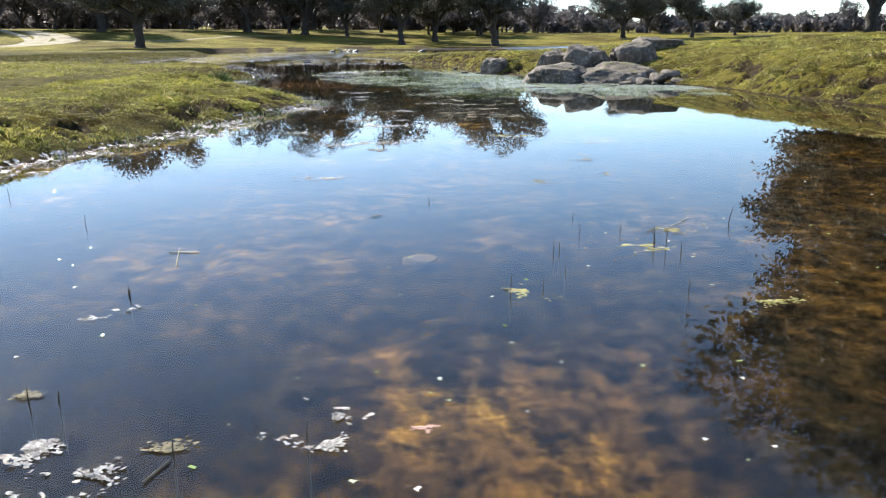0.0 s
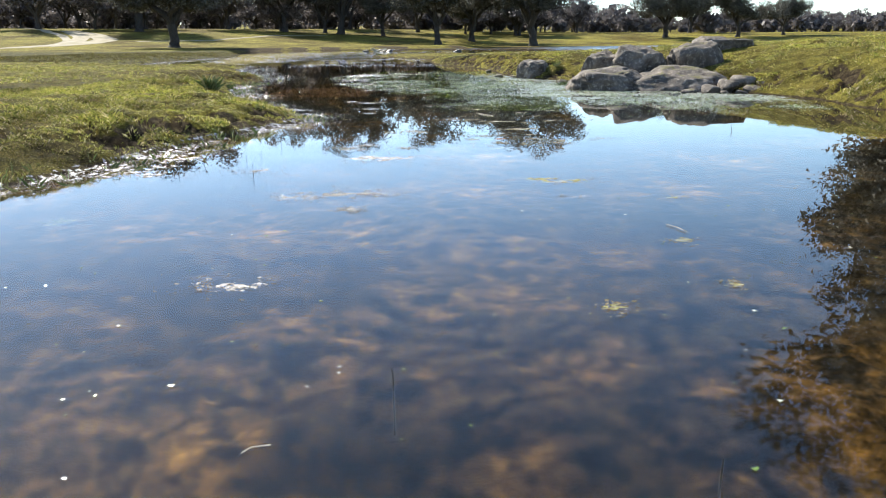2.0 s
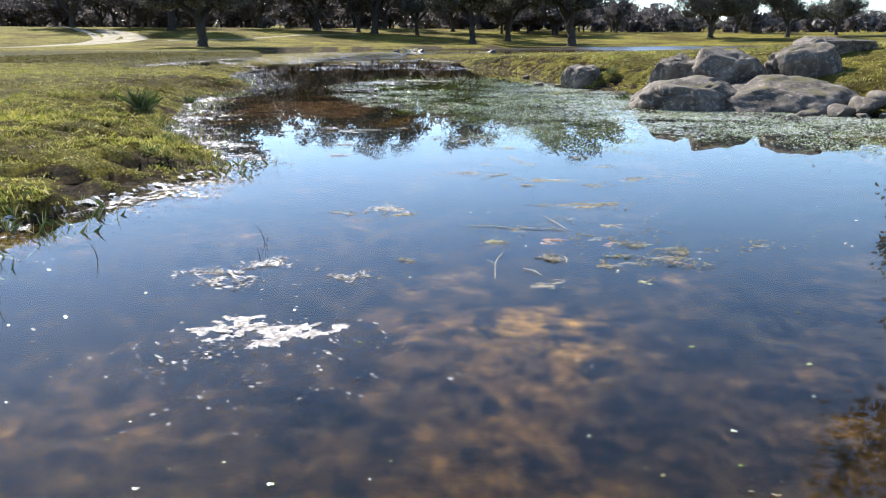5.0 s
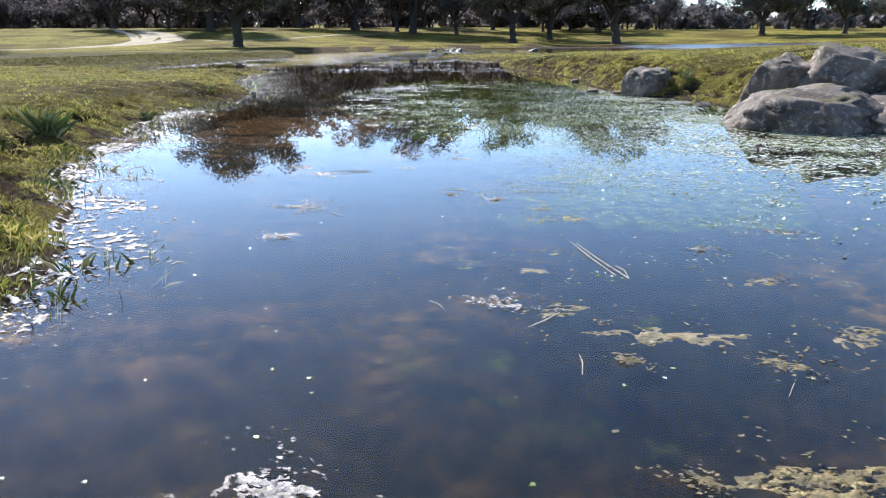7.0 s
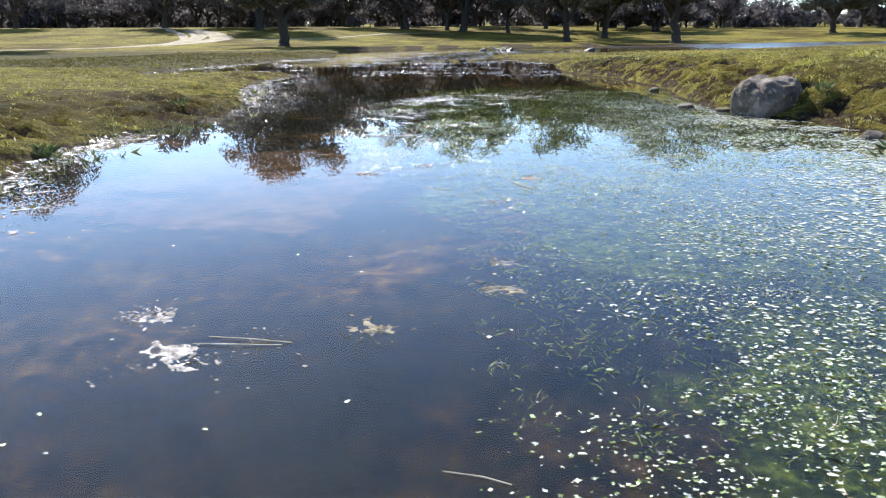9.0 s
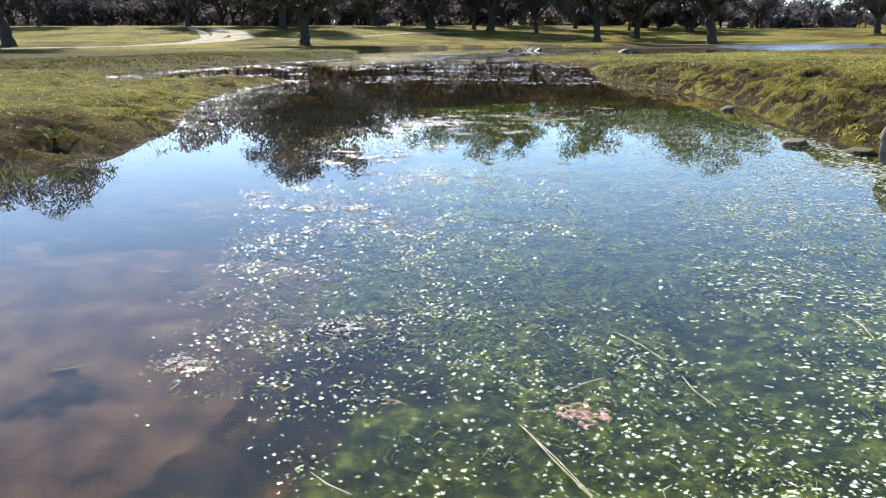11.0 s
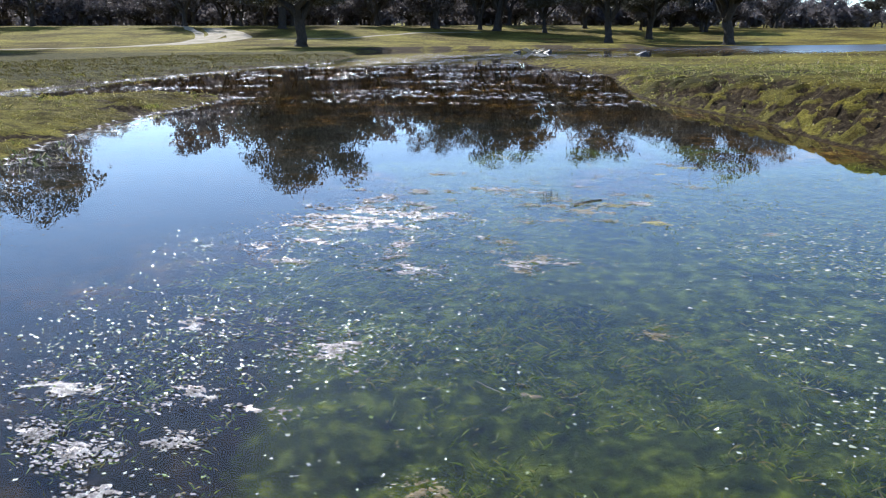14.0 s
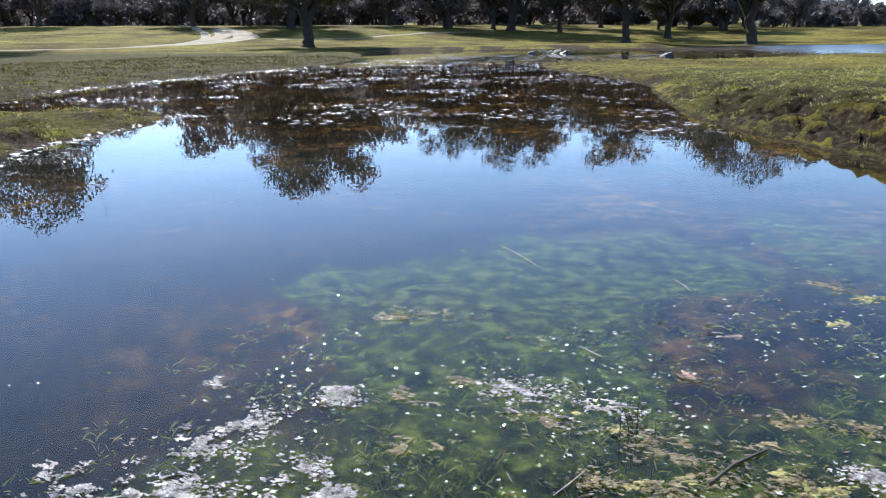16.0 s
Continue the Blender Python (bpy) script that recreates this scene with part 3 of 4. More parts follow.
def oak(seed, height, spread, girth, fork, leaves=5200, leaf=0.2, skirt=1.25, mat=None):
    """An old pruned holm oak: stout trunk, crooked limbs, ragged crown of leaf sprays with gaps. Stands at the origin."""
    rnd = random.Random(seed)
    root = new("oak_tree")
    verts, faces = [], []
    lean = Vector((rnd.uniform(-0.12, 0.12), rnd.uniform(-0.12, 0.12), 0))
    pts = [Vector((0, 0, -0.3)), Vector((0, 0, 0.05)), Vector((0, 0, 0.35)) + lean * 0.3]
    n = 5
    for i in range(1, n + 1):
        pts.append(Vector((lean.x * fork * i / n + rnd.uniform(-0.05, 0.05), lean.y * fork * i / n + rnd.uniform(-0.05, 0.05), 0.35 + (fork - 0.35) * i / n)))
    tube(verts, faces, pts, [girth * k for k in (0.85, 0.72, 0.56, 0.5, 0.47, 0.46, 0.48, 0.5)], 12)
    part("trunk", mesh_of("trunk", verts, faces, BARK, True), root)
    top = pts[-1]
    tips = []
    count = rnd.randint(4, 6)
    for b in range(count):
        w = 2 * math.pi * (b + rnd.uniform(-0.3, 0.3)) / count
        reach = spread * rnd.uniform(0.5, 0.85)
        rise = (height - fork) * rnd.uniform(0.22, 0.68)
        verts, faces = [], []
        line, p = [top - Vector((0, 0, 0.25))], top.copy()
        steps = 6
        for i in range(1, steps + 1):
            f = i / steps
            p = top + Vector((math.cos(w) * reach * f, math.sin(w) * reach * f, rise * f ** 0.8)) + Vector((rnd.uniform(-1, 1), rnd.uniform(-1, 1), rnd.uniform(-0.6, 0.6))) * 0.09 * reach * (f < 1)
            line.append(p)
        tube(verts, faces, line, [girth * (0.33 * (1 - i / steps) + 0.045) for i in range(steps + 1)], 6)
        tips.append((line[-1], 1.0))
        tips.append((line[-2] - Vector((0, 0, 0.12 * spread)), 0.7))
        tips.append((line[4] - Vector((0, 0, 0.16 * spread)), 0.5))
        for j in range(5):
            at = line[rnd.randint(2, steps)]
            q = [at]
            d = Vector((rnd.uniform(-1, 1), rnd.uniform(-1, 1), rnd.uniform(-0.15, 0.9))).normalized()
            long = spread * rnd.uniform(0.22, 0.48)
            for i in range(1, 4):
                q.append(at + d * long * i / 3 + Vector((rnd.uniform(-1, 1), rnd.uniform(-1, 1), rnd.uniform(-1, 1))) * 0.07 * long)
            tube(verts, faces, q, [girth * v for v in (0.11, 0.075, 0.05, 0.02)], 4)
            tips.append((q[-1], rnd.uniform(0.6, 1)))
            tips.append(((q[1] + q[2]) / 2, rnd.uniform(0.4, 0.8)))
        part("limb", mesh_of("limb", verts, faces, BARK, True), root)
    for _ in range(7):
        w, r = rnd.uniform(0, 6.28), spread * math.sqrt(rnd.random()) * 0.6
        tips.append((Vector((math.cos(w) * r, math.sin(w) * r, height * rnd.uniform(0.72, 0.93))), 0.9))
    # leaf sprays: small bent leaves gathered about the tips
    rng = np.random.default_rng(seed)
    weight = np.array([t[1] for t in tips])
    pick = rng.choice(len(tips), leaves, p=weight / weight.sum())
    centre = np.array([t[0][:] for t in tips])[pick]
    radius = (spread * 0.2 * weight)[pick]
    sub = rng.integers(0, 9, leaves)
    jitter = np.random.default_rng(seed + 1).normal(size=(len(tips), 9, 3))
    jitter /= np.linalg.norm(jitter, axis=2, keepdims=True)
    knot = jitter[pick, sub] * radius[:, None] * np.array([1, 1, 0.62])
    spray = rng.normal(size=(leaves, 3)) * (radius * 0.33)[:, None]
    c = centre + knot + spray
    c[:, 2] = np.maximum(c[:, 2], fork * skirt + rng.uniform(0, 1.2, leaves))
    a = rng.normal(size=(leaves, 3))
    a /= np.linalg.norm(a, axis=1, keepdims=True)
    b = np.cross(a, rng.normal(size=(leaves, 3)))
    b /= np.linalg.norm(b, axis=1, keepdims=True)
    s = leaf * rng.uniform(0.6, 1.3, leaves)[:, None]
    v = np.stack([c - a * s, c + b * s * 0.6, c + a * s - b * s * 0.3], 1).reshape(-1, 3)
    f = np.arange(leaves * 3).reshape(-1, 3)
    part("crown", mesh_of("crown", v, f, mat or OAK_LEAF), root)
    return tagged(root, "dark holm oak with crooked trunk and ragged crown on pasture", "tree", "oaks of the pasture")


KINDS = [oak(101, 12.5, 8.2, 0.90, 2.3, 46000, 0.16, 1.5), oak(202, 11.5, 6.4, 0.72, 2.3, 32000, 0.16, 1.6), oak(303, 13.0, 7.2, 0.92, 2.5, 36000, 0.16, 1.6), oak(404, 10.0, 6.6, 0.68, 2.0, 30000, 0.16, 1.5), oak(505, 11.0, 5.8, 0.6, 2.2, 24000, 0.16, 1.6)]
# distant kinds, their crowns in the leaf colour with haze mixed in
KINDS += [oak(606, 10.5, 6.2, 0.6, 1.9, 4200, 0.34, 1.15, HAZED_LEAF), oak(707, 9.0, 5.8, 0.52, 1.7, 3800, 0.34, 1.1, HAZED_LEAF), oak(808, 11.5, 6.4, 0.62, 2.0, 4400, 0.34, 1.2, HAZED_LEAF)]
KINDS += [oak(909, 11.5, 6.4, 0.6, 2.3, 60000, 0.12, 1.3)]
USED = set()


def plant(kind, x, y, turn, size=1.0):
    m = pose(x, y, at_ground(x, y) - 0.02, 0, 0, turn) @ Matrix.Scale(size, 4)
    if kind in USED:
        return copy_thing(KINDS[kind], m)
    USED.add(kind)
    KINDS[kind].matrix_world = m
    return KINDS[kind]


# the trees that stand free by the water, then the edge of the wood
for kind, x, y, turn, size in [(0, -28.8, 82.3, 20, 1.05), (1, -1.9, 112, 80, 1.2), (3, 3.3, 127, 200, 1.25), (2, 11.8, 110.5, 40, 1.2), (0, -45.5, 113, 60, 1.1), (1, -28, 130, 140, 1.0),
                               (2, -18.5, 129, 260, 1.0), (4, -11.4, 129, 15, 1.0), (0, 37, 134, 300, 0.9), (3, 48.6, 132, 90, 0.75), (1, 58, 136, 170, 0.6), (2, -53.4, 72.4, 75, 0.95),
                               (4, 12, 145, 0, 0.9), (2, 47, 153, 210, 0.62), (8, 15.9, 21.2, 10, 1.18), (8, 27, 42, 130, 1.05), (4, 19.6, 34, 240, 0.85)]:
    plant(kind, x, y, turn, size)
rnd = random.Random(7)
placed = []
for _ in range(6000):
    az, r = rnd.uniform(-46, 46), rnd.uniform(118, 255)
    x, y = r * math.sin(radians(az)), r * math.cos(radians(az))
    edge = 128 + 14 * smooth(-12, 0, az) + 55 * smooth(6, 15, az)
    if r < edge or r > edge + 75 or any((x - a) ** 2 + (y - b) ** 2 < 7.5 ** 2 for a, b in placed):
        continue
    placed.append((x, y))
    if len(placed) <= 150:
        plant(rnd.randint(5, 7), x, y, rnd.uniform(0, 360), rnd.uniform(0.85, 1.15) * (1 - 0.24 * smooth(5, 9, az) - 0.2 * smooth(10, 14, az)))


def far_wood():
    """The wood behind: trunks and crowns that run together."""
    rng = np.random.default_rng(12)
    count, leaves = 850, 140
    az, r = np.radians(rng.uniform(-60, 60, count)), rng.uniform(160, 300, count)
    x, y = r * np.sin(az), r * np.cos(az)
    z = ground_height(x, y)
    tall = rng.uniform(6.5, 10.5, count)
    tall = tall * (1 - 0.3 * smooth(0.1, 0.16, az) - 0.2 * smooth(0.18, 0.26, az))
    low = rng.random(count) < 0.45
    tall = np.where(low, tall * 0.45, tall)
    c = np.repeat(np.stack([x, y, z + tall * 0.5], 1), leaves, 0)
    d = rng.normal(size=(count * leaves, 3))
    d /= np.linalg.norm(d, axis=1, keepdims=True)
    c = c + d * rng.uniform(0.5, 1, (count * leaves, 1)) * np.repeat(np.stack([tall * 0.5, tall * 0.5, tall * 0.42], 1), leaves, 0)
    a, b = rng.normal(size=c.shape), rng.normal(size=c.shape)
    a /= np.linalg.norm(a, axis=1, keepdims=True)
    b = np.cross(a, b)
    b /= np.linalg.norm(b, axis=1, keepdims=True)
    s = rng.uniform(0.35, 0.85, (len(c), 1))
    v = np.stack([c - a * s, c + b * s * 0.6, c + a * s, c - b * s * 0.6], 1).reshape(-1, 3)
    k = np.arange(len(c)) * 4
    return mesh_of("far_wood", v, np.stack([k, k + 1, k + 2, k + 3], 1), HAZED_LEAF)


tagged(new("far_wood", far_wood()), "dark distant oak wood beyond the pasture", "wood", kind="stuff")


# ---- far water: drowned root and stones ----
def drowned_root(x, y, seed):
    """A bleached tree root lying in the water, its arms spread upwards."""
    rnd = random.Random(seed)
    root = new("drowned_root")
    for k in range(11):
        w, reach, rise = rnd.uniform(0, 6.28), rnd.uniform(0.4, 1.0), rnd.uniform(0.08, 0.35)
        verts, faces = [], []
        pts = [Vector((math.cos(w) * reach * f + rnd.uniform(-0.06, 0.06), 0.6 * math.sin(w) * reach * f, -0.15 + (rise + 0.15) * f ** 0.7 + rnd.uniform(-0.05, 0.05))) for f in (0, 0.3, 0.6, 0.85, 1)]
        tube(verts, faces, pts, [0.10, 0.085, 0.065, 0.045, 0.015], 6)
        part("root_arm", mesh_of("root_arm", verts, faces, STRAW, True), root)
    root.matrix_world = pose(x, y, 0)
    return tagged(root, "bleached tree root lying in the far water", "driftwood")


drowned_root(-6.0, 69.8, 5)
for x, y, sx, sy, top, seed in ((0.9, 59.2, 0.5, 0.35, 0.26, 91), (-5.0, 69.4, 0.35, 0.3, 0.2, 92), (-7.1, 69.6, 0.4, 0.3, 0.18, 93)):
    boulder("stone", x, y, sx, sy, top, 0.8, seed * 7, seed, "dark wet stone standing in the far water").data.materials[0] = WET_STONE


# ---- sandy track ----
def track(points, width, seed):
    """A worn strip laid over the ground, with uneven edges."""
    line = np.array(points, float)
    t = np.linspace(0, len(line) - 1, 90)
    px, py = np.interp(t, np.arange(len(line)), line[:, 0]), np.interp(t, np.arange(len(line)), line[:, 1])
    for _ in range(6):
        px[1:-1], py[1:-1] = (px[:-2] + 2 * px[1:-1] + px[2:]) / 4, (py[:-2] + 2 * py[1:-1] + py[2:]) / 4
    dx, dy = np.gradient(px), np.gradient(py)
    long = np.hypot(dx, dy)
    nx, ny = -dy / long, dx / long
    rows, wide = [], 7
    for k in range(wide):
        f = (k / (wide - 1) - 0.5) * width * (1 + 0.5 * (value_noise(t * 1.7, t * 0 + k // 4, seed) - 0.5))
        x, y = px + nx * f, py + ny * f
        z = ground_height(x, y) + (0.03 if 0 < k < wide - 1 else -0.05)
        rows.append(np.stack([x, y, z], 1))
    v = np.stack(rows, 1).reshape(-1, 3)
    i = (np.arange(89)[:, None] * wide + np.arange(wide - 1)[None]).ravel()
    ob = new("track", mesh_of("track", v, np.stack([i, i + 1, i + wide + 1, i + wide], 1), SAND, True))
    return tagged(ob, "pale sandy farm track worn through the grass", "track", kind="structure")


track([(-75, 55), (-60, 63), (-47.7, 71.7), (-42.9, 75), (-41.4, 82), (-44.5, 91), (-49, 98), (-54, 104), (-58, 110), (-70, 122)], 1.3, 3)
track([(-41.6, 80), (-40.2, 88), (-41.6, 94), (-46, 101), (-53, 108)], 3.6, 5)
track([(-42.6, 76), (-41.6, 82), (-42.6, 89), (-46, 97), (-51, 104)], 2.2, 9)
track([(-37, 92), (-31, 101), (-29.4, 109), (-27.5, 117), (-20, 124)], 1.0, 7)


# ---- grass ----
def blades(name, mat, x, y, z, height, width, lean, rng, curl=0.5):
    """One mesh of thin bent blades."""
    n = len(x)
    w = rng.uniform(0, 2 * np.pi, n)
    side = np.stack([np.cos(w), np.sin(w), np.zeros(n)], 1) * width[:, None] / 2
    way = rng.uniform(0, 2 * np.pi, n)
    out = np.stack([np.cos(way), np.sin(way), np.zeros(n)], 1) * (lean * height)[:, None]
    base = np.stack([x, y, z], 1)
    up = np.array([0, 0, 1.0])
    mid = base + out * 0.35 + up * (height * 0.5)[:, None]
    tip = base + out + up * (height * (1 - 0.35 * np.minimum(lean, 1.5)))[:, None]
    v = np.stack([base, mid + side, tip, mid - side], 1).reshape(-1, 3)
    k = np.arange(n)[:, None] * 4
    f = np.concatenate([k + np.array([[0, 1, 2]]), k + np.array([[0, 2, 3]])])
    return mesh_of(name, v, f, mat)


def sown(rng, count, x0, x1, y0, y1, low, keep):
    """Places in a stretch that lie at least `low` from the water and that `keep` lets through."""
    x, y = rng.uniform(x0, x1, count), rng.uniform(y0, y1, count)
    s = from_shore(x, y)
    ok = (s > low) & keep(x, y, s)
    x, y = x[ok], y[ok]
    z = ground_height(x, y)
    slope = np.hypot(ground_height(x + 0.05, y) - z, ground_height(x, y + 0.05) - z) / 0.05
    worn = trampled(x, y, from_shore(x, y))
    ok = ((slope < 0.9) & (worn < 0.5)) | (rng.random(len(x)) < 0.15)
    return x[ok], y[ok], z[ok]


def turf(name, seed, count, x0, x1, y0, y1, tall, wide, label, mat=None):
    rng = np.random.default_rng(seed)

    def keep(x, y, s):
        d = fractal(x * 1.4, y * 1.4, 91, 3)
        return rng.random(len(x)) < np.clip(0.75 + 1.5 * (d - 0.45), 0.5, 1) * smooth(-0.01, 0.10, s)
    x, y, z = sown(rng, count // 5, x0, x1, y0, y1, 0.0, keep)
    n = len(x)
    tuft = fractal(x * 2.3, y * 2.3, 95, 3)
    h = tall * (0.5 + 3.4 * np.clip(tuft - 0.42, 0, 1)) * (0.5 + 1.4 * rng.random(n) ** 2)
    k = np.repeat(np.arange(n), 5)
    px, py = x[k] + rng.normal(size=n * 5) * 0.35 * h[k], y[k] + rng.normal(size=n * 5) * 0.3 * h[k]
    b = blades(name, mat or GRASS, px, py, z[k] - 0.006, h[k] * rng.uniform(0.5, 1.2, n * 5), wide * rng.uniform(0.7, 1.3, n * 5), rng.uniform(0.15, 1.0, n * 5), rng)
    ob = new(name, b)
    return tagged(ob, label, "grass", kind="stuff")


turf("grass", 1, 380000, -4.2, -0.6, 6.8, 17, 0.026, 0.0042, "short yellowish green grazed grass on the muddy bank")
turf("grass", 2, 130000, -13, -2.2, 15, 36, 0.030, 0.008, "short olive grass on the low marshy spit")
turf("grass", 3, 240000, 1.8, 8.5, 10, 23, 0.032, 0.006, "short bright green grass on the boulder bank")
turf("grass", 4, 150000, 0, 9, 22, 40, 0.032, 0.008, "short dry olive grass on the trodden bank")
turf("grass", 6, 70000, -26, -10.5, 31, 58, 0.06, 0.016, "rank dark olive sedge on the marshy ground", SEDGE)
turf("grass", 5, 20000, -10, 20, 34, 80, 0.05, 0.025, "thin pasture grass beyond the pond")


# ---- floating and sunken plants ----
def ragged_mat(rng, half, stretch, thick, cell, holes):
    """A lumpy floating mat with a torn outline and holes; its rim dips under the surface."""
    n = max(12, int(2 * half / cell))
    u = np.linspace(-1, 1, n)
    X, Y = np.meshgrid(u, u)
    ox, oy, sd = rng.uniform(0, 90), rng.uniform(0, 90), int(rng.integers(1, 900))
    body = 0.85 - np.hypot(X, Y) + 2.6 * (fractal(X * 2.6 + ox, Y * 2.6 + oy, sd, 4) - 0.52)
    body = body - holes * np.clip(fractal(X * n / 9 + ox, Y * n / 9 + oy, sd + 3, 2) - 0.38, 0, 1)
    z = -0.003 + thick * np.clip(body * 2.0, 0, 1) * (0.5 + fractal(X * 7 + ox, Y * 7 + oy, sd + 7, 3))
    i = np.arange(n - 1)[:, None] * n + np.arange(n - 1)[None]
    quad = np.stack([i, i + 1, i + n + 1, i + n], -1)
    keep = (body[:-1, :-1] > 0.03) & (body[1:, 1:] > 0.03) & (body[1:, :-1] > 0.03) & (body[:-1, 1:] > 0.03)
    # one connected piece
    mark = np.where(keep, np.arange(keep.size).reshape(keep.shape) + 1, 0)
    while True:
        grown = mark.copy()
        for a, b in ((np.s_[1:, :], np.s_[:-1, :]), (np.s_[:-1, :], np.s_[1:, :]), (np.s_[:, 1:], np.s_[:, :-1]), (np.s_[:, :-1], np.s_[:, 1:])):
            grown[a] = np.where(keep[a], np.maximum(grown[a], grown[b]), 0)
        if (grown == mark).all():
            break
        mark = grown
    names, sizes = np.unique(mark[mark > 0], return_counts=True)
    if len(names):
        keep = mark == names[np.argmax(sizes)]
    f = quad[keep]
    used, inv = np.unique(f, return_inverse=True)
    v = np.stack([(X * half + 0.3 * cell * rng.normal(size=X.shape)).ravel(), (Y * half * stretch + 0.3 * cell * rng.normal(size=X.shape)).ravel(), z.ravel()], 1)[used]
    return v, inv.reshape(f.shape)


LOOK = {"y": (MAT_YELLOW, "floating mat of yellow-green algae on the water", 0.005), "w": (SCUM, "floating patch of pale wet algae glinting in the sun", 0.005),
        "b": (MAT_BROWN, "floating mat of tan brown algae on the water", 0.004), "r": (MAT_RED, "floating reddish brown algae mat among pond weed", 0.005)}
mat_rng = np.random.default_rng(77)
LOOSE = []


def float_mats(rows):
    for x, y, half, kind in rows:
        mat, label, thick = LOOK[kind]
        v, f = ragged_mat(mat_rng, half * 1.5, mat_rng.uniform(0.5, 0.8), thick * min(1, half / 0.08), max(0.0028, half / 30), 3.2 if kind == "w" else 2.8)
        if len(f) < 6:
            continue
        LOOSE.append((x, y, half, kind == "w"))
        ob = new("algae_mat", mesh_of("algae_mat", v, f, mat, True))
        ob.matrix_world = pose(x, y, 0, 0, 0, mat_rng.uniform(-25, 25))
        tagged(ob, label, "algae", "floating algae mats")


# by the start
float_mats([(1.53, 5.85, 0.14, "y"), (0.99, 5.45, 0.06, "y"), (1.75, 5.31, 0.08, "y"), (1.34, 7.28, 0.06, "y"), (1.69, 6.18, 0.06, "y"), (1.78, 7.49, 0.04, "y"),
            (0.08, 7.50, 0.09, "w"), (0.22, 8.95, 0.10, "b"), (1.50, 9.32, 0.16, "b")])
float_mats([(0.35, 10.04, 0.27, "w"), (0.24, 8.94, 0.12, "w"), (0.46, 8.97, 0.08, "w"), (0.34, 8.58, 0.04, "w"), (1.36, 9.36, 0.09, "y"), (1.57, 9.32, 0.09, "y"), (1.45, 8.86, 0.03, "w"),
            (1.97, 8.83, 0.06, "y"), (-0.43, 9.65, 0.13, "w"), (0.48, 11.57, 0.09, "b"), (1.51, 11.81, 0.14, "b"), (2.03, 11.11, 0.10, "b"), (1.77, 8.04, 0.05, "y")])
# between the spit's tip and the boulders
float_mats([(0.45, 11.69, 0.10, "w"), (-0.17, 13.91, 0.08, "w"), (-0.10, 13.39, 0.06, "w"), (0.88, 13.05, 0.13, "b"), (0.83, 12.69, 0.06, "w"), (1.03, 12.64, 0.09, "b"), (1.32, 12.49, 0.16, "b"),
            (1.14, 12.47, 0.09, "b"), (1.18, 12.30, 0.04, "b"), (1.56, 12.32, 0.08, "b"), (1.79, 12.53, 0.09, "b"), (1.50, 11.84, 0.16, "b"), (1.25, 11.80, 0.05, "b"), (1.59, 13.34, 0.07, "b"),
            (1.68, 12.95, 0.07, "b"), (1.02, 13.22, 0.04, "y"), (1.94, 13.62, 0.07, "b")])
float_mats([(-0.53, 15.03, 0.06, "w"), (-0.30, 14.81, 0.14, "w"), (-0.20, 13.94, 0.10, "w"), (-0.01, 13.62, 0.02, "w"), (0.12, 15.04, 0.06, "b"), (0.42, 15.70, 0.05, "b"), (0.46, 15.43, 0.07, "b"),
            (0.49, 14.26, 0.03, "b"), (1.00, 13.94, 0.06, "b"), (1.10, 13.78, 0.06, "y"), (0.92, 13.73, 0.04, "b"), (0.72, 14.16, 0.03, "w"), (-0.01, 17.31, 0.03, "b"), (0.37, 17.35, 0.09, "r"),
            (-0.60, 17.37, 0.04, "w"), (-0.29, 17.70, 0.05, "w")])
# over the weed bed
float_mats([(-1.50, 20.94, 0.135, "w"), (-1.15, 20.96, 0.121, "w"), (-1.40, 20.42, 0.121, "w"), (-1.09, 20.56, 0.0945, "w"), (-1.34, 21.41, 0.121, "w"), (-0.44, 20.70, 0.04, "b"), (0.12, 20.70, 0.04, "b"),
            (-0.27, 21.16, 0.04, "b"), (-0.36, 20.13, 0.054, "w"), (-1.35, 22.65, 0.243, "w"), (-1.39, 22.09, 0.081, "w"), (-0.92, 22.10, 0.108, "w"), (-0.39, 22.27, 0.121, "w"), (-0.89, 21.30, 0.0945, "w"),
            (0.11, 23.08, 0.06, "b"), (0.03, 21.64, 0.05, "b"), (0.60, 22.94, 0.05, "b"), (-0.58, 22.55, 0.04, "b")])
float_mats([(-1.05, 22.69, 0.176, "w"), (-1.55, 22.85, 0.149, "w"), (-1.22, 22.98, 0.216, "w"), (-0.95, 23.01, 0.0945, "w"), (-1.02, 22.45, 0.081, "w"), (-1.37, 22.41, 0.121, "w"),
            (-0.53, 22.95, 0.05, "b"), (-0.37, 23.03, 0.07, "b"), (0.11, 23.07, 0.08, "y"),
            (-0.13, 23.04, 0.03, "y"), (-0.68, 22.62, 0.05, "b")])
# small bits where the way begins
float_mats([(-0.13, 4.57, 0.03, "w"), (-0.1, 4.6, 0.02, "w"), (0.04, 4.49, 0.032, "w"), (0, 4.45, 0.03, "w"), (0.17, 4.59, 0.02, "y"), (-0.23, 4.82, 0.015, "y"), (0.47, 4.59, 0.02, "w"),
            (0.39, 4.62, 0.022, "w"), (0.47, 4.75, 0.032, "w"), (0.67, 4.64, 0.03, "r"), (0.55, 4.7, 0.02, "w"), (0.25, 5.31, 0.02, "w"), (-0.26, 5.37, 0.03, "w"), (-0.3, 5.31, 0.02, "w"),
            (0.48, 4.68, 0.02, "w")])
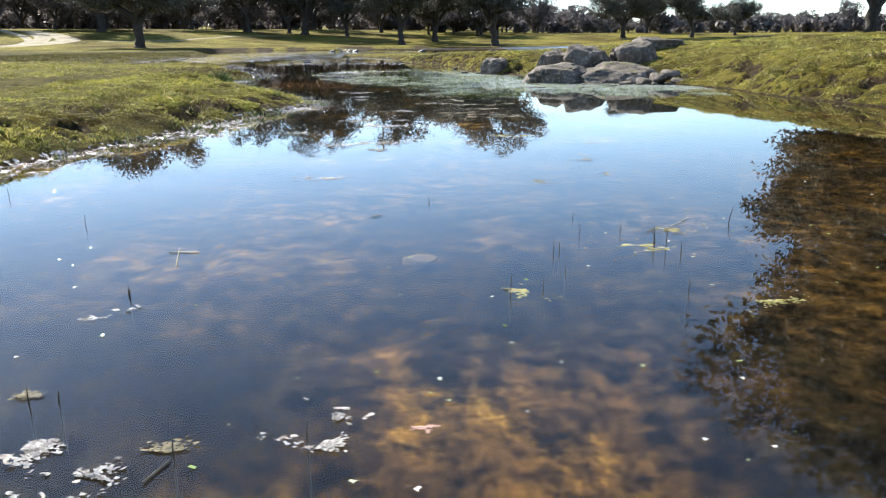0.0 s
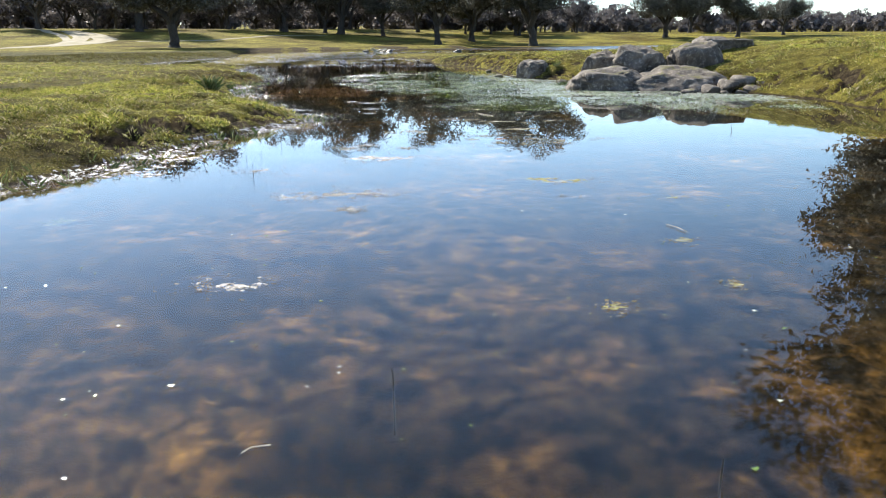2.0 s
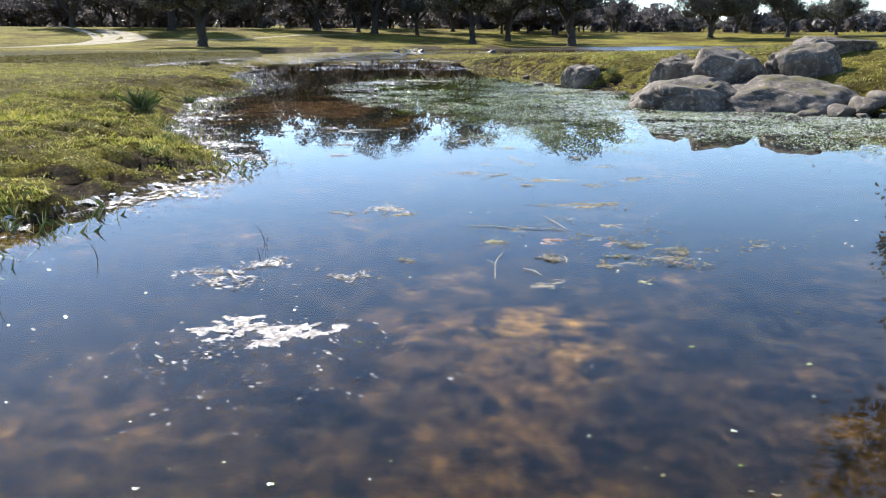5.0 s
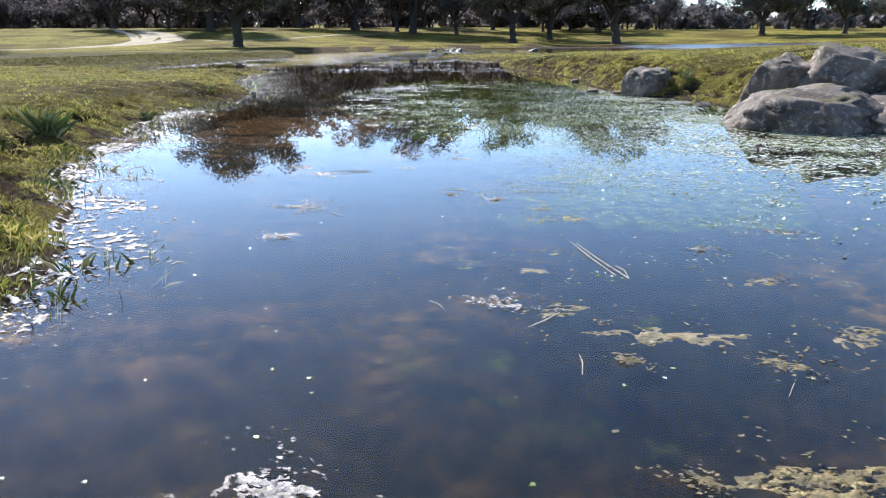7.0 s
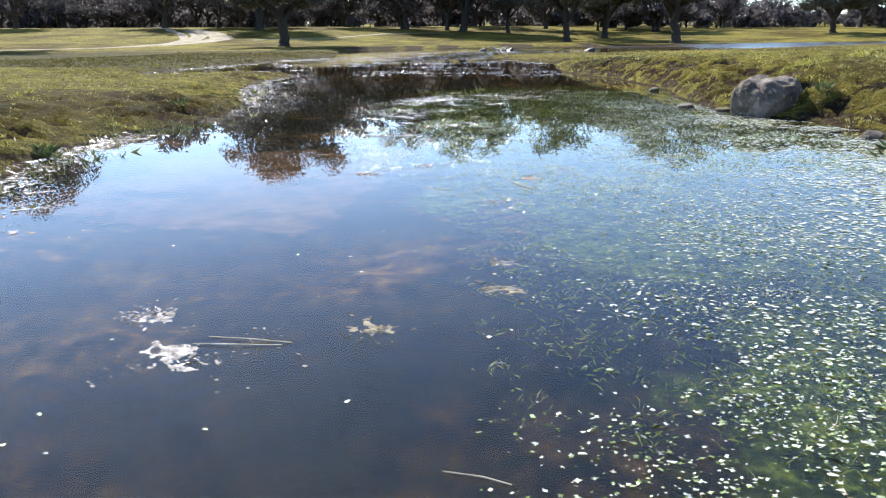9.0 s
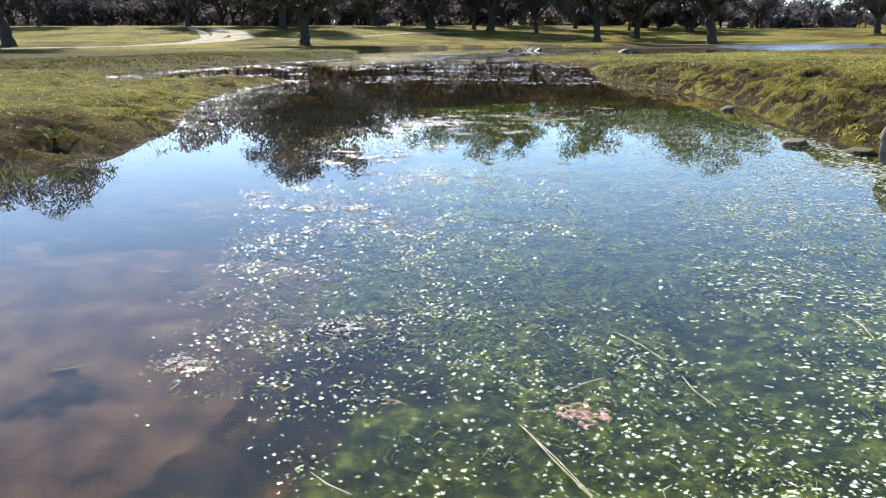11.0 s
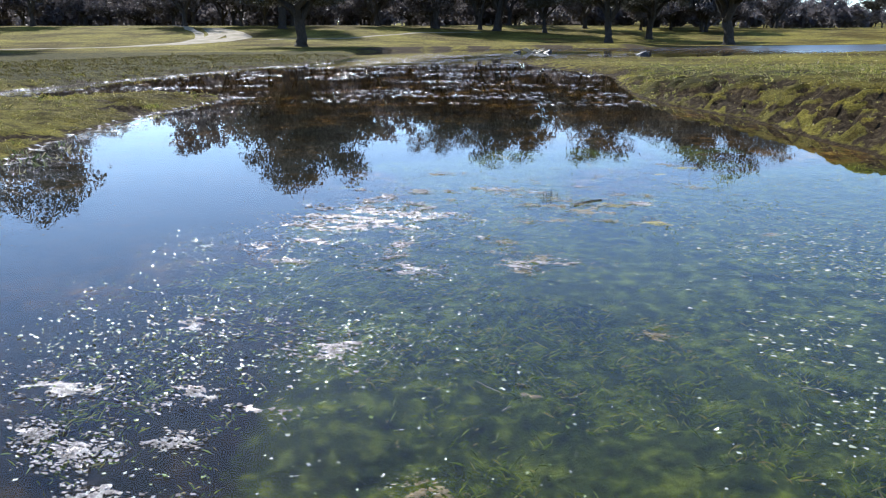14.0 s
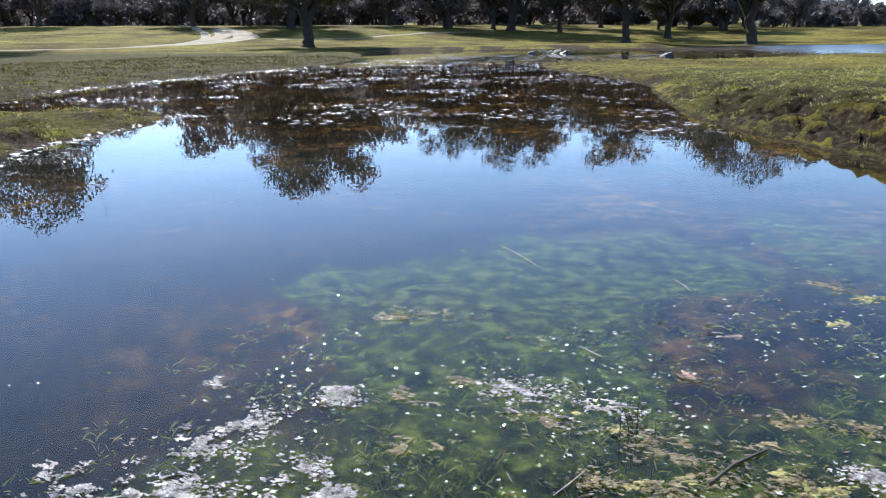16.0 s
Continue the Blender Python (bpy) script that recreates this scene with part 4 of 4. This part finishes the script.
# before the spit
float_mats([(1.35, 11.53, 0.04, "y"), (1.16, 11.32, 0.08, "b"), (1.59, 11.31, 0.13, "b"), (1.28, 11.13, 0.09, "r"), (1.4, 11.19, 0.051, "b"), (1.49, 11.12, 0.051, "r"),
            (1.57, 11.09, 0.04, "y"), (1.68, 11.07, 0.022, "y"), (1.69, 11.01, 0.041, "b"), (1, 11.12, 0.05, "y"), (1.18, 10.93, 0.03, "b"), (1.21, 10.88, 0.02, "y"),
            (1.47, 10.93, 0.032, "y"), (1.41, 10.82, 0.041, "b"), (1.48, 10.64, 0.03, "y"), (1.16, 10.61, 0.05, "b"), (0.65, 10.83, 0.022, "y"), (1.48, 10.86, 0.04, "b"),
            (1.63, 10.92, 0.07, "b"), (1.68, 10.83, 0.061, "r"), (1.79, 11.01, 0.041, "b"), (0.04, 10.59, 0.08, "w"), (-0.03, 10.64, 0.05, "w"), (0.15, 10.78, 0.051, "w"),
            (0.47, 10.65, 0.041, "w"), (0.25, 11.6, 0.061, "b"), (0.09, 10.52, 0.03, "w"), (0.32, 10.72, 0.015, "w"), (0.08, 10.63, 0.041, "w")])
# where the way ends
float_mats([(-1.75, 23.09, 0.04, "w"), (-1.64, 23.04, 0.041, "w"), (-1.65, 23.14, 0.04, "w"), (-1.52, 23.04, 0.032, "w"), (-1.43, 23.09, 0.045, "w"), (-1.44, 23.31, 0.061, "w"),
            (-1.38, 23.38, 0.051, "w"), (-1.45, 23.24, 0.032, "w"), (-1.24, 23.13, 0.071, "w"), (-1.19, 23.22, 0.061, "w"), (-1.54, 23.27, 0.032, "w"), (-1.57, 23.52, 0.032, "w"),
            (-1.23, 23.54, 0.032, "w"), (-1.25, 23.59, 0.022, "w"), (-1.08, 23.15, 0.041, "w"), (-0.92, 23.37, 0.051, "b"), (-1, 23.35, 0.032, "b"), (-1.3, 24.14, 0.082, "b"),
            (-1.14, 24.18, 0.071, "b"), (-1.07, 23.6, 0.032, "b"), (-0.98, 23.57, 0.022, "b"), (-1.07, 23.26, 0.032, "w")])
float_mats([(-0.7, 23.55, 0.054, "b"), (-0.6, 23.61, 0.03, "y"), (-0.5, 23.51, 0.061, "y"), (-0.45, 23.35, 0.054, "y"), (-0.38, 23.45, 0.071, "b"), (-0.34, 23.39, 0.045, "y"),
            (-0.56, 23.33, 0.032, "b"), (-0.19, 23.58, 0.063, "b"), (-0.09, 23.7, 0.051, "b"), (-0.22, 23.65, 0.022, "b"), (-0.2, 23.41, 0.061, "b"), (-0.12, 23.42, 0.063, "y"),
            (0.09, 23.7, 0.041, "b"), (0.29, 24.82, 0.092, "b"), (0.36, 24.7, 0.073, "y"), (0.19, 24.41, 0.051, "y"), (-0.32, 23.89, 0.045, "r"), (-0.94, 23.72, 0.02, "b"),
            (-0.7, 24.05, 0.051, "b"), (-0.19, 24.22, 0.041, "b"), (0.04, 23.48, 0.032, "w")])

# the wide pale drift by the weed's western edge, and tan pieces beside it
float_mats([(-1.44, 22.80, 0.16, "w"), (-1.25, 22.79, 0.15, "w"), (-1.14, 23.04, 0.15, "w"), (-1.56, 22.67, 0.11, "w"), (-0.95, 22.96, 0.11, "w"), (-1.61, 22.25, 0.06, "w"), (-1.42, 22.11, 0.06, "w"),
            (-0.98, 22.24, 0.07, "w"), (-0.86, 22.08, 0.065, "w"), (-0.39, 22.35, 0.07, "b"), (-0.60, 22.42, 0.06, "b"), (-0.43, 22.18, 0.065, "b"), (-0.38, 23.33, 0.10, "b"), (-0.27, 23.21, 0.08, "b"),
            (-0.57, 23.65, 0.10, "w"), (-0.77, 23.69, 0.08, "w"), (-0.09, 23.40, 0.065, "y"), (-0.21, 23.24, 0.12, "b"), (-0.41, 23.55, 0.10, "b"), (-1.20, 20.68, 0.07, "w"), (-1.04, 20.74, 0.05, "w"),
            (-0.93, 20.94, 0.04, "w"), (-1.38, 20.71, 0.05, "w"), (-1.38, 19.35, 0.05, "w"), (-1.02, 19.10, 0.06, "w"), (-0.78, 19.15, 0.05, "w"), (-0.55, 18.86, 0.04, "w"), (-1.0, 20.05, 0.07, "w"),
            (-0.55, 19.95, 0.06, "w"), (-0.2, 19.8, 0.05, "w"), (0.35, 24.0, 0.06, "b"), (0.0, 8.88, 0.07, "w"), (0.34, 10.04, 0.2, "w")])


def weed_bed(x, y):
    """How thick the pond weed grows, 0 to 1."""
    left = np.interp(y, [13, 15, 16.5, 17.5, 19, 20, 21.5, 22.5, 24], [0.65, 0.5, 0.1, -0.75, -1.15, -1.35, -1.75, -1.9, -1.9])
    return smooth(-0.15, 0.35, x - left) * smooth(12.6, 14.2, y) * smooth(25.6, 23.4, y - 0.25 * x) * smooth(0.0, 0.3, -from_shore(x, y))


def flakes(name, mat, x, y, z, size, squash, tilt, rng, label, lobes=6, notch=0.5):
    """Small floating leaves, each a ragged fan that tips a little."""
    n = len(x)
    w = np.linspace(0, 2 * np.pi, lobes, endpoint=False)[None] + rng.uniform(0, 6.28, (n, 1))
    r = size[:, None] * rng.uniform(0.75, 1.35, (n, lobes)) * np.where(np.arange(lobes) % 2, notch, 1.0)[None]
    tx, ty = rng.normal(size=(n, 1)) * tilt, rng.normal(size=(n, 1)) * tilt
    px, py = np.cos(w) * r, np.sin(w) * r * squash
    pz = np.maximum(px * tx + py * ty, -0.001) + z[:, None]
    rim = np.stack([x[:, None] + px, y[:, None] + py, pz], 2)
    mid = np.stack([x, y, z + size * 0.06], 1)[:, None]
    v = np.concatenate([mid, rim], 1).reshape(-1, 3)
    k = np.arange(n) * (lobes + 1)
    f = np.concatenate([np.stack([k, k + 1 + i, k + 1 + (i + 1) % lobes], 1) for i in range(lobes)])
    return tagged(new(name, mesh_of(name, v, f, mat)), label, "floating leaves", kind="stuff")


rng = np.random.default_rng(5)
# thick over the weed, in looser drifts along its western edge and towards the boulders
x, y = rng.uniform(-2.8, 5.2, 620000), rng.uniform(12.5, 26, 620000)
patch = fractal(x * 1.6, y * 1.6, 131, 4)
clot = fractal(x * 7, y * 7, 135, 2)
ok = rng.random(len(x)) < weed_bed(x + 0.25 * smooth(17, 19, y), y) * (1 - 0.45 * smooth(19.6, 21.0, y) - 0.3 * smooth(21.3, 23.2, y)) * np.clip(0.06 + 0.3 * smooth(15.5, 16.5, y) * smooth(20.2, 19.4, y) + 3.2 * (patch - 0.42), 0.05, 0.95) * np.clip(3.4 * (clot - 0.30), 0.2, 1)
x, y = x[ok], y[ok]
far = smooth(1.2, 2.4, x) + 0.5 * smooth(22.5, 24, y)
flakes("floating_leaves", PETAL, x, y, rng.uniform(0.002, 0.006, len(x)), (0.0028 + 0.0054 * rng.random(len(x)) ** 2) * (1 + 0.5 * far), 0.75, 0.3, rng, "small pale leaves of pond weed floating in drifts", 8, 0.45)
x, y = rng.uniform(-0.6, 5.4, 130000), rng.uniform(14.2, 24.5, 130000)
ok = (from_shore(x, y) < -0.05) & (rng.random(len(x)) < smooth(0.5, 1.6, x + 0.14 * np.clip(y - 18.5, 0, 7)) * smooth(14.2, 15.5, y) * smooth(24.3, 20.8, y) * np.clip(2.8 * (fractal(x * 2.2, y * 3.5, 137, 4) - 0.28), 0.06, 1))
x, y = x[ok], y[ok]
flakes("floating_leaves", PALE, x, y, rng.uniform(0.001, 0.003, len(x)), (0.006 + 0.010 * rng.random(len(x)) ** 2) * (0.7 + 0.7 * smooth(1.4, 2.4, x)), 0.7, 0.05, rng, "pale leaves of pond weed drifting before the boulders", 6, 0.75)

x, y = rng.uniform(-2.5, 3, 900), rng.uniform(4, 16, 900)
ok = from_shore(x, y) < -0.15
x, y = x[ok], y[ok]
flakes("floating_leaves", PETAL, x, y, rng.uniform(0.002, 0.005, len(x)), rng.uniform(0.003, 0.009, len(x)), 0.8, 0.12, rng, "sparse pale specks of leaf floating on open water", 7)

for white, mat, count, label in ((True, SCUM, 330, "loose pale bits of algae round the mats"), (False, MAT_BROWN, 110, "loose tan bits of algae round the mats")):
    place = np.repeat(np.array([p[:3] for p in LOOSE if p[3] == white]), count, 0)
    x, y = place[:, 0] + rng.normal(size=len(place)) * place[:, 2] * 1.0, place[:, 1] + rng.normal(size=len(place)) * place[:, 2] * 0.7
    ok = fractal(x * 13, y * 13, 203, 3) > 0.5
    x, y = x[ok], y[ok]
    flakes("floating_scum", mat, x, y, rng.uniform(0.002, 0.006, len(x)), 0.003 + 0.006 * rng.random(len(x)) ** 2, 0.65, 0.25, rng, label, 7, 0.6)

# pale scum along the western shore and in drifts on the far water
def shore_crust(x0, x1, y0, y1, cell):
    """A torn lumpy film of scum and wet silt lying along the water's edge."""
    nx, ny = int((x1 - x0) / cell), int((y1 - y0) / cell)
    X, Y = np.meshgrid(x0 + cell * np.arange(nx), y0 + cell * np.arange(ny))
    s = from_shore(X, Y)
    wide = 0.25 + 0.9 * fractal(X * 0.8, Y * 0.8, 143)
    cover = np.clip(1 + s / wide, 0, 1) * 1.1 + 1.6 * (fractal(X * 3, Y * 5, 141, 4) - 0.5) - 4.5 * np.clip(fractal(X * 40, Y * 40, 147, 3) - 0.42, 0, 1)
    wet = (s < 0.06) & (s > -0.8) & (cover > 0.6)
    keep = wet[:-1, :-1] & wet[1:, 1:] & wet[1:, :-1] & wet[:-1, 1:]
    i = np.arange(ny - 1)[:, None] * nx + np.arange(nx - 1)[None]
    f = np.stack([i, i + 1, i + nx + 1, i + nx], -1)[keep]
    used, inv = np.unique(f, return_inverse=True)
    X, Y = X.ravel()[used], Y.ravel()[used]
    Z = np.maximum(ground_height(X, Y), 0) + 0.001 + 0.005 * value_noise(X * 50, Y * 50, 149) * value_noise(X * 17, Y * 17, 150)
    g = np.random.default_rng(3)
    v = np.stack([X + 0.3 * cell * g.normal(size=len(X)), Y + 0.3 * cell * g.normal(size=len(X)), Z], 1)
    return mesh_of("shore_scum", v, inv.reshape(f.shape), SCUM, True)


tagged(new("shore_scum", shore_crust(-12.5, -3, 22, 45, 0.02)), "white scum and wet silt along the marshy inlet", "scum", kind="stuff")
tagged(new("shore_scum", shore_crust(-3.6, -0.3, 7.0, 19, 0.009)), "white scum and wet silt along the grassy shore", "scum", kind="stuff")
x, y = rng.uniform(-5.5, -0.2, 600000), 5.0 + 24.5 * rng.random(600000) ** 1.2
s = from_shore(x, y)
wide = 0.7 + 0.7 * smooth(19, 24, y)
ok = (s < 0.02) & (rng.random(len(x)) < smooth(-1, -0.05, s / wide) * smooth(0.34, 0.52, fractal(x * 3, y * 6, 157, 4)))
x, y = x[ok], y[ok]
flakes("floating_scum", SCUM, x, y, rng.uniform(0.002, 0.006, len(x)), 0.002 + 0.006 * rng.random(len(x)) ** 2, 0.6, 0.2, rng, "white specks of scum and silt off the shore", 5)
x, y = rng.uniform(-13, 1, 50000), rng.uniform(29.5, 66, 50000)
ok = (from_shore(x, y) < -0.1) & (rng.random(len(x)) < 0.6 * np.clip(4 * (fractal(x * 1.2, y * 1.2, 151, 4) - 0.48), 0, 1))
x, y = x[ok], y[ok]
flakes("floating_scum", SCUM, x, y, rng.uniform(0.003, 0.007, len(x)), rng.uniform(0.015, 0.07, len(x)), 0.55, 0.05, rng, "white flakes of scum drifting on the far water")

# weed under the surface
x, y = rng.uniform(-2.6, 3.2, 30000), rng.uniform(12.5, 26, 30000)
ok = rng.random(len(x)) < weed_bed(x, y) * (0.1 + 0.9 * smooth(14.2, 17.0, y)) * (1 - 0.6 * smooth(21.2, 23.0, y)) * np.clip(0.1 + 3.0 * (fractal(x * 1.1, y * 1.1, 161) - 0.34), 0.06, 1)
x, y = np.repeat(x[ok], 22), np.repeat(y[ok], 22)
x, y = x + 0.03 * rng.normal(size=len(x)), y + 0.03 * rng.normal(size=len(x))
z = np.minimum(ground_height(x, y), -0.03)
h = np.minimum((-z - 0.008) / 0.75, rng.uniform(0.012, 0.045, len(x)))
tagged(new("pond_weed", blades("pond_weed", WEED, x, y, z, np.maximum(h, 0.012), rng.uniform(0.0004, 0.0008, len(x)), rng.uniform(0.2, 1.0, len(x)), rng)), "fine green pond weed growing up from the bed", "pond weed", kind="stuff")


# ---- stems, straws, rushes ----
def thread(name, pts, radii, mat, label, category, group):
    verts, faces = [], []
    tube(verts, faces, [Vector(p) for p in pts], radii, 6)
    return tagged(new(name, mesh_of(name, verts, faces, mat, True)), label, category, group)


rnd = random.Random(21)


def stem(x, y, tall, lean=0.25):
    tall *= 0.75
    z = max(at_ground(x, y), -0.35) - 0.02
    w, k = rnd.uniform(0, 6.28), rnd.uniform(0, lean)
    dx, dy = math.cos(w) * k * tall, math.sin(w) * k * tall
    thread("reed_stem", [(x, y, z), (x, y, 0), (x + dx * 0.3, y + dy * 0.3, tall * 0.5), (x + dx, y + dy, tall)], [0.002, 0.0017, 0.0014, 0.0008], STEM,
           "thin dead reed stem standing out of the water", "reed stem", "reed stems in the pond")


for x, y, tall in [(1.35, 6.42, 0.04), (1.33, 6.18, 0.06), (1.16, 5.86, 0.07), (0.95, 5.46, 0.08), (1.06, 5.49, 0.04), (1.49, 6.15, 0.05), (1.58, 5.99, 0.09), (1.6, 5.91, 0.12), (1.63, 5.83, 0.07), (2.0, 6.28, 0.10),
                   (1.51, 5.43, 0.05), (-0.82, 6.44, 0.06), (-1.49, 7.06, 0.07), (-0.27, 5.51, 0.04), (0.43, 4.63, 0.03), (1.16, 5.64, 0.03), (0.71, 6.8, 0.04), (1.57, 5.95, 0.10), (1.19, 5.9, 0.05)]:
    stem(x, y, tall)
for x, y, tall in [(-0.85, 9.56, 0.09), (-0.35, 9.43, 0.13), (-0.81, 9.9, 0.10), (-0.51, 10.8, 0.09), (0.05, 11.07, 0.10), (-0.53, 10.27, 0.06), (-0.56, 10.02, 0.07), (-0.6, 9.8, 0.06), (3.24, 11.49, 0.10), (-0.34, 12.58, 0.05),
                   (-1.25, 13.8, 0.22), (-1.84, 14.89, 0.16), (-0.48, 12.36, 0.05), (-1.87, 15.11, 0.12), (-0.47, 23.58, 0.05), (-0.42, 23.53, 0.04), (-3.4, 25.29, 0.05), (-0.46, 23.62, 0.08), (-1.05, 13.25, 0.14), (-0.95, 13.05, 0.12)]:
    stem(x, y, tall, 0.5)


def straw(x0, y0, x1, y1, r=0.0015):
    mx, my = (x0 + x1) / 2 + rnd.uniform(-0.012, 0.012), (y0 + y1) / 2 + rnd.uniform(-0.012, 0.012)
    thread("straw", [(x0, y0, 0.004), (mx, my, 0.006), (x1, y1, 0.004)], [r * 0.7, r, r * 0.8], STRAW, "pale dry straw floating on the water", "straw", "floating straws")


for row in [(1.08, 13.38, 1.21, 12.97), (1.10, 13.36, 1.25, 12.94), (0.92, 12.49, 1.01, 12.61), (1.05, 12.32, 1.05, 12.21), (1.22, 13.08, 1.25, 12.95), (0.85, 14.34, 1.06, 14.35), (0.45, 14.40, 0.58, 14.38),
            (-0.30, 14.91, -0.06, 14.91), (-0.32, 14.86, -0.08, 14.89), (0.27, 17.26, 0.43, 17.04), (0.28, 17.25, 0.44, 17.02), (0.47, 17.82, 0.59, 17.66), (1.14, 18.09, 1.16, 17.92), (0.37, 17.45, 0.44, 17.52),
            (-0.10, 17.0, 0.0, 16.95), (0.63, 17.57, 0.69, 17.43), (0.21, 19.36, 0.28, 19.17), (-0.04, 19.01, 0.09, 19.10), (0.87, 11.37, 1.06, 11.34), (1.06, 11.34, 1.29, 11.31), (1.09, 11.38, 1.16, 11.33), (1.09, 10.76, 1.15, 10.69), (1.25, 10.92, 1.25, 10.84), (1.22, 11.56, 1.3, 11.33), (-0.32, 24.75, -0.27, 24.63), (-0.63, 23.25, -0.57, 23.36), (-0.63, 24.02, -0.56, 23.96), (-0.56, 23.63, -0.46, 23.67), 
            (0.44, 6.48, 0.49, 6.51), (1.77, 8.27, 1.82, 8.14), (1.69, 6.19, 1.86, 6.38), (-1.07, 25.07, -0.87, 24.81)]:
    straw(*row)
for _ in range(45):
    x, y = rnd.uniform(-1.2, 2.2), rnd.uniform(12, 25)
    if from_shore(np.array([x]), np.array([y]))[0] < -0.2:
        w, k = rnd.uniform(0, 3.14), rnd.uniform(0.03, 0.10)
        straw(x, y, x + math.cos(w) * k, y + math.sin(w) * k, 0.0009)


def twig(pts, r, mat, label):
    thread("twig", [(x, y, 0.004) for x, y in pts], [r * (1 - 0.5 * k / len(pts)) for k in range(len(pts))], mat, label, "twig", "twigs in the pond")


twig([(-0.21, 5.79), (-0.24, 5.9), (-0.27, 6.02)], 0.002, STRAW, "pale peeled twig floating on the water")
twig([(-0.29, 5.96), (-0.24, 5.965), (-0.18, 5.96)], 0.002, STRAW, "pale peeled twig floating on the water")
twig([(0.99, 10.65), (0.99, 10.81), (1.0, 10.88), (1.02, 10.95)], 0.0016, STRAW, "pale forked twig floating on the water")
twig([(0.99, 10.81), (0.975, 10.84), (0.96, 10.86)], 0.001, STRAW, "pale side shoot of a floating twig")
twig([(-0.31, 23.37), (-0.25, 23.46), (-0.17, 23.54)], 0.005, STEM, "dark wet branch floating among algae mats")
twig([(0.16, 4.47), (0.17, 4.5), (0.185, 4.54)], 0.0025, STEM, "short dark wet twig on the water")
for x, y, tall in [(0.12, 10.8, 0.07), (0.07, 11.03, 0.05), (-0.21, 4.79, 0.05), (-0.15, 4.8, 0.03), (-0.25, 5.47, 0.04), (0.18, 4.57, 0.05), (-0.48, 23.55, 0.08), (-0.46, 23.57, 0.06), (-0.5, 23.56, 0.05)]:
    stem(x, y, tall, 0.5)


def rush(x, y, tall, count, seed, spread=0.12):
    """A clump of stiff rushes fanning out of one root."""
    g = np.random.default_rng(seed)
    w, r = g.uniform(0, 6.28, count), spread * np.sqrt(g.random(count)) * 0.5
    bx, by = x + np.cos(w) * r, y + np.sin(w) * r
    ob = new("rush_tuft", blades("rush_tuft", RUSH, bx, by, ground_height(bx, by) - 0.01, tall * g.uniform(0.5, 1.1, count), np.full(count, 0.0035), g.uniform(0.15, 0.9, count), g))
    tagged(ob, "green clump of stiff rushes on the muddy bank", "rushes", "rush clumps")


rush(-2.62, 15.5, 0.25, 130, 1, 0.16)
for k, (x, y, tall) in enumerate([(-1.3, 13.2, 0.07), (-1.75, 14.2, 0.06), (-1.15, 12.6, 0.06), (2.75, 18.4, 0.22), (2.9, 18.75, 0.2),
                                  (3.75, 17.95, 0.12), (-3.0, 17.6, 0.12), (2.1, 21.0, 0.15), (3.0, 21.0, 0.14), (-3.6, 20.4, 0.12), (-1.05, 8.55, 0.06)]):
    rush(x, y, tall, 60, 30 + k)


# young shoots standing in the scum along the western shore
g = np.random.default_rng(41)
x, y = g.uniform(-5, -0.2, 9000), g.uniform(7, 30, 9000)
d = from_shore(x, y)
ok = (d < 0.12) & (d > -0.6) & (g.random(len(x)) < smooth(-0.6, 0.05, d)) & (fractal(x * 2.6, y * 2.6, 181, 3) > 0.5)
x, y = np.repeat(x[ok], 4), np.repeat(y[ok], 4)
x, y = x + g.normal(size=len(x)) * 0.012, y + g.normal(size=len(x)) * 0.012
tagged(new("water_grass", blades("water_grass", RUSH, x, y, ground_height(x, y), g.uniform(0.03, 0.085, len(x)) - np.minimum(ground_height(x, y), 0), np.full(len(x), 0.003), g.uniform(0.1, 0.8, len(x)), g)), "thin green and dry shoots standing in shore water", "grass", kind="stuff")
